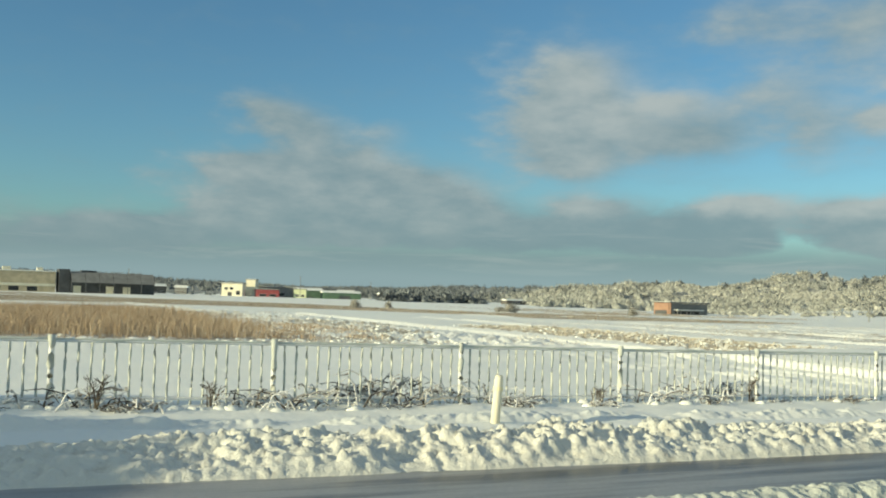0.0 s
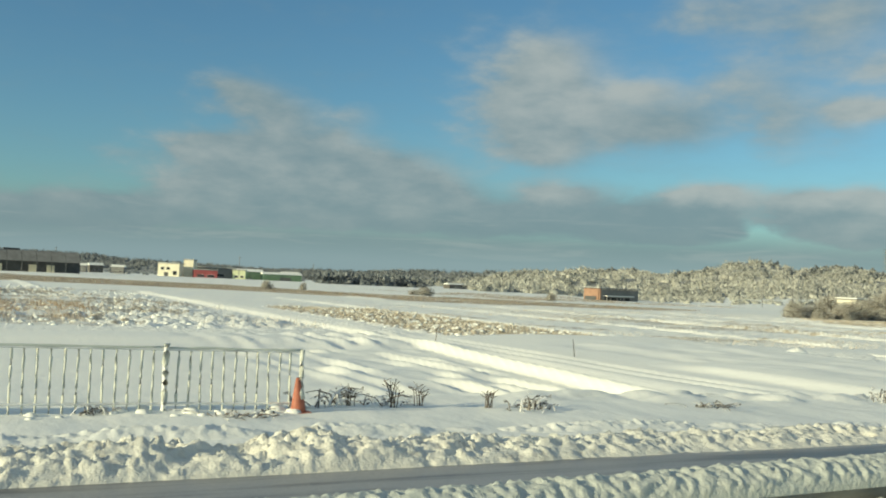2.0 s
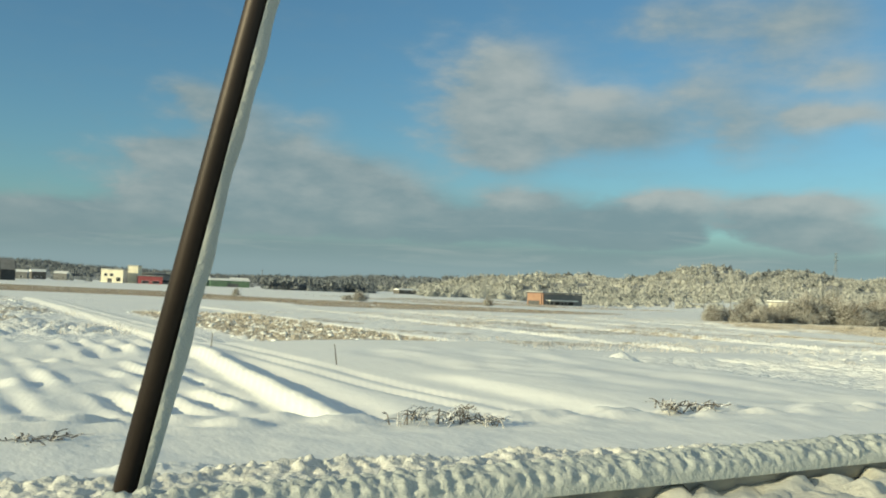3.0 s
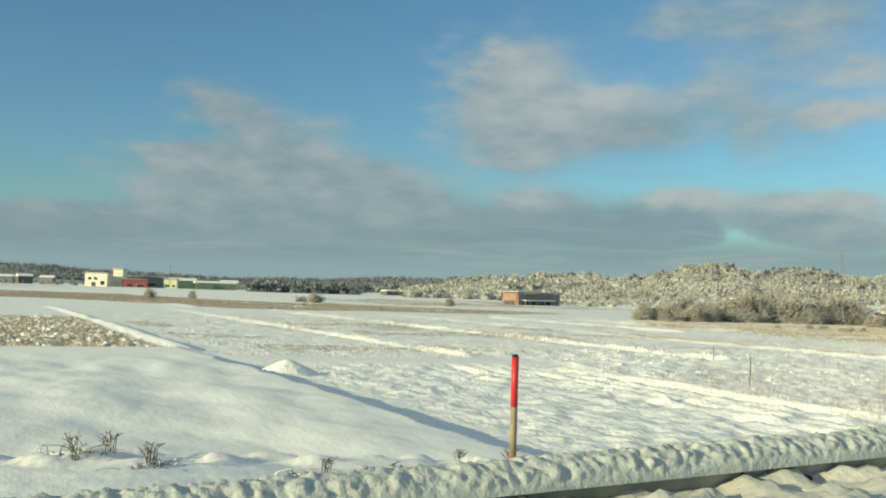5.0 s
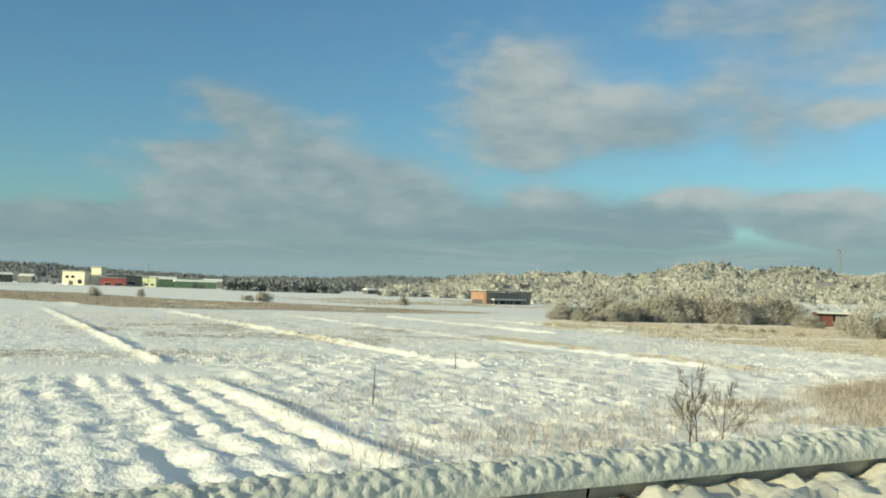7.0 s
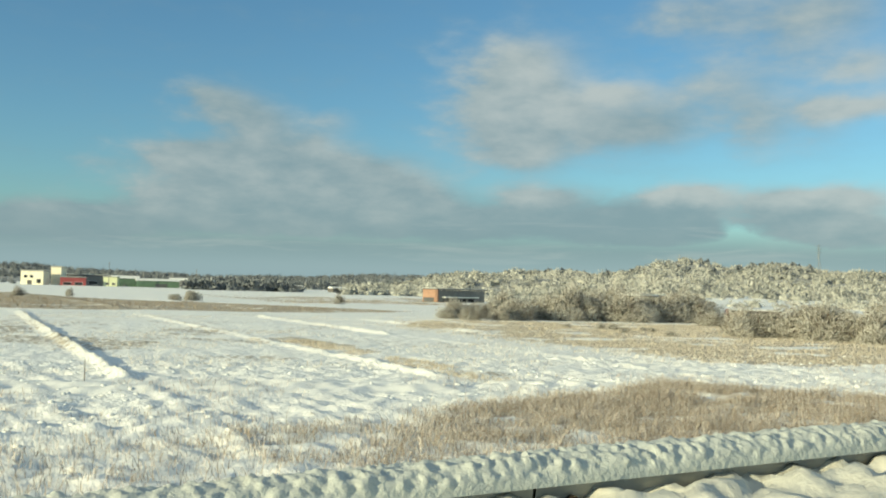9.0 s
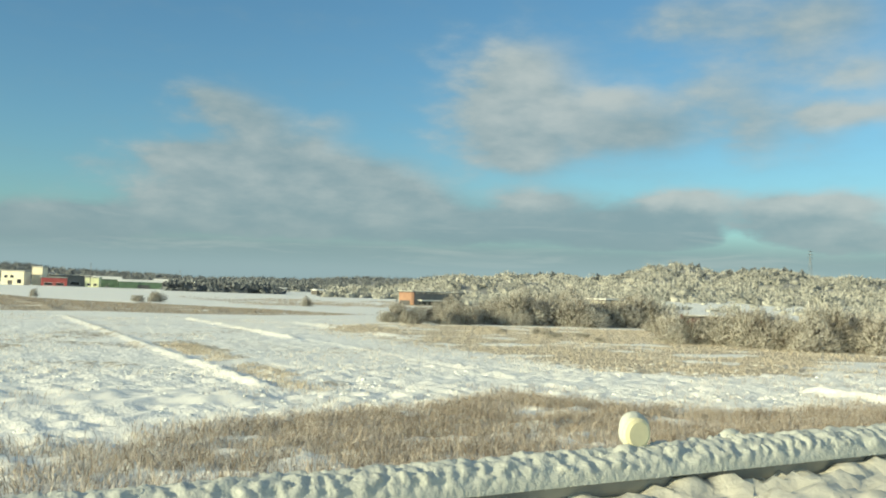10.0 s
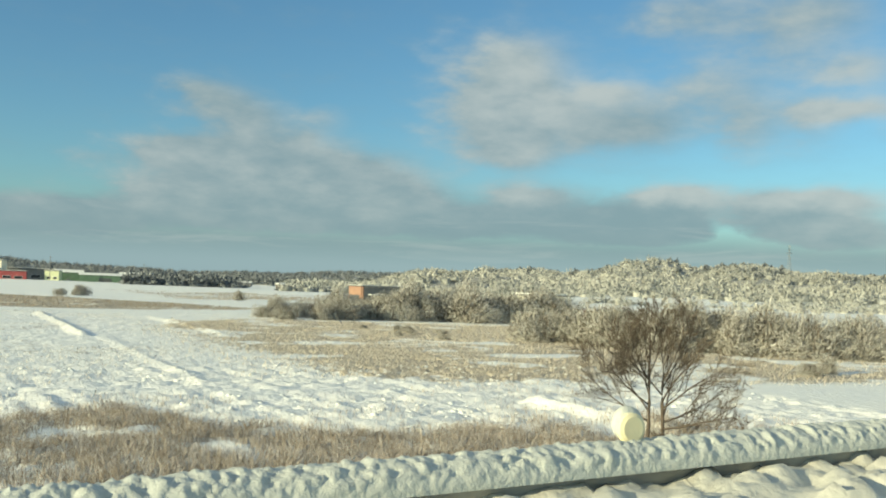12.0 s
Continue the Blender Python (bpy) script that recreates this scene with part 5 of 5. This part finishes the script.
def warehouse():
    z = -2.4
    ob = thing("warehouse", pose(46, 556, z, 0, 0, 4), "long dark warehouse with a loading canopy across the fields", "building", "far buildings")
    part("wall", boxed(-24, 24, 0, 30, 0, 10.5), DARK_WALL, ob)
    part("tower", boxed(-26.5, -21, -1, 12, 0, 12.8), DARK_WALL, ob)
    for k in range(6):
        bm = bmesh.new()
        x0, x1 = -20.5 + 7.3 * k, -20.5 + 7.3 * k + 7.1
        a = [bm.verts.new(p) for p in ((x0, -6, 6.0), (x1, -6, 6.0), (x1, -0.1, 11.4), (x0, -0.1, 11.4), (x0, -6, 5.7), (x1, -6, 5.7), (x1, -0.1, 11.1), (x0, -0.1, 11.1))]
        for q in ((0, 1, 2, 3), (7, 6, 5, 4), (0, 4, 5, 1), (1, 5, 6, 2), (3, 2, 6, 7), (0, 3, 7, 4)):
            bm.faces.new([a[i] for i in q])
        part("canopy_panel", bm, GREY_WALL, ob, "dull grey ribbed canopy panel")
        part("canopy_post", boxed(x0 - 0.2, x0 + 0.05, -5.9, -5.6, 0, 5.8), GREY_WALL, ob)
    part("roof_unit", boxed(-14, -6, 8, 14, 10.5, 12.6), DARK_WALL, ob)
    for x0 in (-19, -2, 7):
        part("door", boxed(x0, x0 + 4, -0.15, 0.05, 0, 4), CREAM_WALL, ob, "pale loading door")
    ob = thing("store_building", pose(-12, 552, z, 0, 0, 4), "long sand-coloured flat-roofed building beside the dark warehouse", "building", "far buildings")
    part("wall", boxed(-60, 30, 0, 36, 0, 11.0), SAND_WALL, ob)
    part("band", boxed(-60, 30, -0.25, 0.0, 3.2, 4.6), CREAM_WALL, ob, "pale band over the doors")
    part("roof_snow", boxed(-60.3, 30.3, -0.3, 36.3, 11.0, 11.5, bevel=0.1), SNOW, ob)
    for k in range(9):
        part("window", boxed(-56 + 9 * k, -51 + 9 * k, -0.12, 0.05, 0.6, 2.9), GLASS, ob)
    for a, b in ((-8, -5), (4, 8), (21, 24)):
        part("roof_unit", boxed(a, b, 4, 8, 11.5, 13.3), CREAM_WALL, ob)


warehouse()
house("white_house", 138.5, 680, -28, 15, 10, 9.0, CREAM_WALL, "cream-white flat-roofed block lit by the sun", windows=((-5.5, -3, 4.5, 6.5), (-1.5, 1, 4.5, 6.5), (3, 6, 1, 4)), doors=((-3, 0, 0, 3),), side_wall=CREAM_WALL)
house("white_house", 154.0, 690, -28, 7, 8, 12.2, CREAM_WALL, "narrow cream stair tower behind the white block")
house("shop", 163.5, 676, -6, 16, 12, 5.4, RED_WALL, "low shop with a red front", windows=((-6, -1, 0.4, 2.4), (1, 6, 0.4, 2.4)))
house("shop", 176.0, 700, -6, 30, 14, 7.4, GREY_WALL, "grey workshop with a snowy roof", windows=((-12, -6, 1, 3.5), (0, 6, 1, 3.5)))
house("shop", 187.0, 676, -20, 9, 8, 6.4, YELLOW_WALL, "small lime-coloured building with two windows", windows=((-3, -0.5, 1, 2.6), (1, 3.4, 1, 2.6)), side_wall=YELLOW_WALL)
house("shop", 199.0, 690, -8, 18, 14, 5.8, GREEN_WALL, "green workshop with a gabled snowy roof", roof="gable")
house("shed", 218.0, 672, -6, 28, 12, 4.6, GREEN_WALL, "long low green shed with a white roof", roof="gable", doors=((-2, 6, 0, 2.6),))
for i, (x, y, w, h) in enumerate(((84, 740, 12, 5.0), (100, 765, 10, 5.6), (112, 740, 9, 5.0), (250, 760, 14, 5.5), (272, 720, 11, 4.6), (300, 650, 26, 3.2), (345, 560, 22, 2.6), (330, 610, 16, 3.0))):
    house("farmhouse", x, y, (-12, 8, -20)[i % 3], w, 8, h, (GREY_WALL, MID_WALL, GREY_WALL)[i % 3], "low far farmhouse with a snow-covered roof", roof="gable", windows=((-3, -1, 1, 2.4), (1, 3, 1, 2.4)))


def orange_house():
    x, y = 276.0, 361.5
    z = FIELD - 2.0
    ob = thing("orange_house", pose(x, y, z, 0, 0, 12), "flat-roofed house with a sunlit orange end and grey front", "building", "far buildings")
    part("front_wall", boxed(0, 27, 0, 0.3, 0, 6.2), GREY_WALL, ob, "weathered grey front wall")
    part("garage_door", boxed(-0.42, -0.3, 1.2, 8.2, 0, 2.9), DARK_WALL, ob)
    part("side_wall", boxed(-0.3, 0, 0, 9, 0, 6.4), ORANGE_WALL, ob, "orange plaster end wall")
    part("back_wall", boxed(0, 27, 8.7, 9, 0, 6.2), GREY_WALL, ob)
    part("side_wall", boxed(27, 27.3, 0, 9, 0, 6.2), GREY_WALL, ob)
    part("roof", boxed(-0.9, 28, -1.2, 9.8, 6.4, 6.8, bevel=0.05), DARK_WALL, ob)
    part("roof_snow", boxed(-0.7, 27.8, -1.0, 9.6, 6.8, 7.0, bevel=0.06), SNOW, ob)
    part("pillar", boxed(-0.2, 0.5, -1.0, -0.3, 0, 6.4), ORANGE_WALL, ob, "orange corner pillar")
    part("porch", boxed(3, 22, -2.5, 0, 3.0, 3.4), SNOW, ob, "snowy porch roof")
    for k in range(4):
        wo = part("window", boxed(4 + 4.6 * k, 7.4 + 4.6 * k, -0.1, 0.05, 0.6, 2.6), DARK_WALL, ob)
        part("pane", boxed(4.2 + 4.6 * k, 7.2 + 4.6 * k, -0.13, -0.11, 0.8, 2.4), GLASS, wo)
    for k in range(3):
        part("porch_post", boxed(3 + 9.3 * k, 3.3 + 9.3 * k, -2.4, -2.1, 0, 3.0), GREY_WALL, ob)


orange_house()


def hut():
    x, y = 256, 202
    z = FIELD - 0.2
    ob = thing("hut", pose(x, y, z, 0, 0, 14), "small cream hut with a flat snowy roof behind the thicket", "building", "far buildings")
    part("wall", boxed(0, 11, 0, 6, 0, 4.4), CREAM_WALL, ob)
    part("roof", boxed(-0.6, 11.6, -0.8, 6.6, 4.4, 4.7, bevel=0.05), GREY_WALL, ob)
    part("roof_snow", boxed(-0.5, 11.5, -0.7, 6.5, 4.7, 5.05, bevel=0.1), SNOW, ob)
    for k in range(3):
        part("window", boxed(0.8 + 2.0 * k, 2.3 + 2.0 * k, -0.08, 0.04, 2.2, 3.8), GLASS, ob)
    part("door", boxed(7.6, 9.4, -0.08, 0.04, 0.2, 2.6), DARK_WALL, ob)


hut()


def long_shed():
    ob = thing("low_shed", pose(227, 107, FIELD, 0, 0, -6), "long low dark shed behind the thicket, boxes on roof", "building", "far buildings")
    part("wall", boxed(0, 17, 0, 4, -0.3, 1.5), MID_WALL, ob)
    part("roof", boxed(-0.4, 17.4, -0.5, 4.4, 1.5, 1.72, bevel=0.04), DARK_STEEL, ob)
    for k, (a, w, h) in enumerate(((1.0, 1.0, 0.6), (3.6, 1.8, 1.0), (6.4, 0.7, 0.8), (10.0, 2.2, 0.45))):
        part("roof_box", boxed(a, a + w, 1.0, 2.4, 1.72, 1.72 + h, bevel=0.04), GREY_WALL if k == 1 else SNOW, ob, "pale box" if k == 1 else "snow-covered box")


long_shed()


def red_store():
    ob = thing("low_shed", pose(220.4, 131.0, FIELD - 0.2, 0, 0, -38), "low dark-roofed store with red doors in the gap between thickets", "building", "far buildings")
    part("back_wall", boxed(0, 8.4, 3.3, 3.5, 0, 2.4), MID_WALL, ob)
    for x0 in (0, 8.2):
        part("side_wall", boxed(x0, x0 + 0.2, 0.1, 3.3, 0, 2.4), MID_WALL, ob)
    part("roof", boxed(-0.5, 8.9, -0.7, 3.9, 2.4, 2.65, bevel=0.04), DARK_STEEL, ob, "dark flat roof")
    part("roof_snow", boxed(-0.4, 8.8, -0.3, 3.8, 2.65, 2.82, bevel=0.06), SNOW, ob)
    part("pillar", boxed(-0.9, -0.3, -0.4, 0.2, 0, 2.9, bevel=0.05), OLD_RED, ob, "red painted end pillar")
    for k in range(3):
        part("door", boxed(0.5 + 2.6 * k, 2.7 + 2.6 * k, 0.0, 0.1, 0.1, 2.2), (OLD_RED, GREY_WALL, MID_WALL)[k], ob, ("dull red door", "grey door", "dark door")[k])


red_store()


def utility_pole(x, y, h, label="slim utility pole standing at the far edge of the fields"):
    ob = thing("utility_pole", pose(x, y, float(field_z(np.array([x]), np.array([y]))[0])), label, "pole", "far poles")
    part("shaft", tube(bmesh.new(), [(0, 0, -0.5), (0, 0, h)], [0.22, 0.16], 8), GREY_WALL, ob)
    part("crossarm", boxed(-0.9, 0.9, -0.07, 0.07, h - 0.9, h - 0.75), GREY_WALL, ob)


for x, y, h in ((330, 315, 9), (185, 668, 16), (250, 700, 14), (60, 600, 15), (303, 272, 8)):
    utility_pole(x, y, h)


def pylon(x, y, h):
    ob = thing("pylon", pose(x, y, float(field_z(np.array([x]), np.array([y]))[0])), "pale lattice power pylon on the hill, faint against the cloud", "pylon", "far pylons")
    b = 3.2
    for sx in (-1, 1):
        for sy in (-1, 1):
            part("leg", tube(bmesh.new(), [(sx * b, sy * b, -1), (sx * 0.5, sy * 0.5, h * 0.75), (sx * 0.4, sy * 0.4, h)], [0.16, 0.13, 0.1], 4), GALV, ob)
    for k in range(9):
        z0, z1 = h * 0.75 * k / 9, h * 0.75 * (k + 1) / 9
        w0, w1 = b + (0.5 - b) * k / 9, b + (0.5 - b) * (k + 1) / 9
        part("brace", tube(bmesh.new(), [(-w0, -w0, z0), (w1, -w1, z1)], [0.09, 0.09], 4), GALV, ob)
        part("brace", tube(bmesh.new(), [(w0, -w0, z0), (-w1, -w1, z1)], [0.09, 0.09], 4), GALV, ob)
    for zz, l in ((0.78, 5.0), (0.87, 4.4), (0.96, 3.6)):
        part("crossarm", boxed(-l, l, -0.25, 0.25, h * zz, h * zz + 0.4), GALV, ob)


pylon(1000, 800, 42)
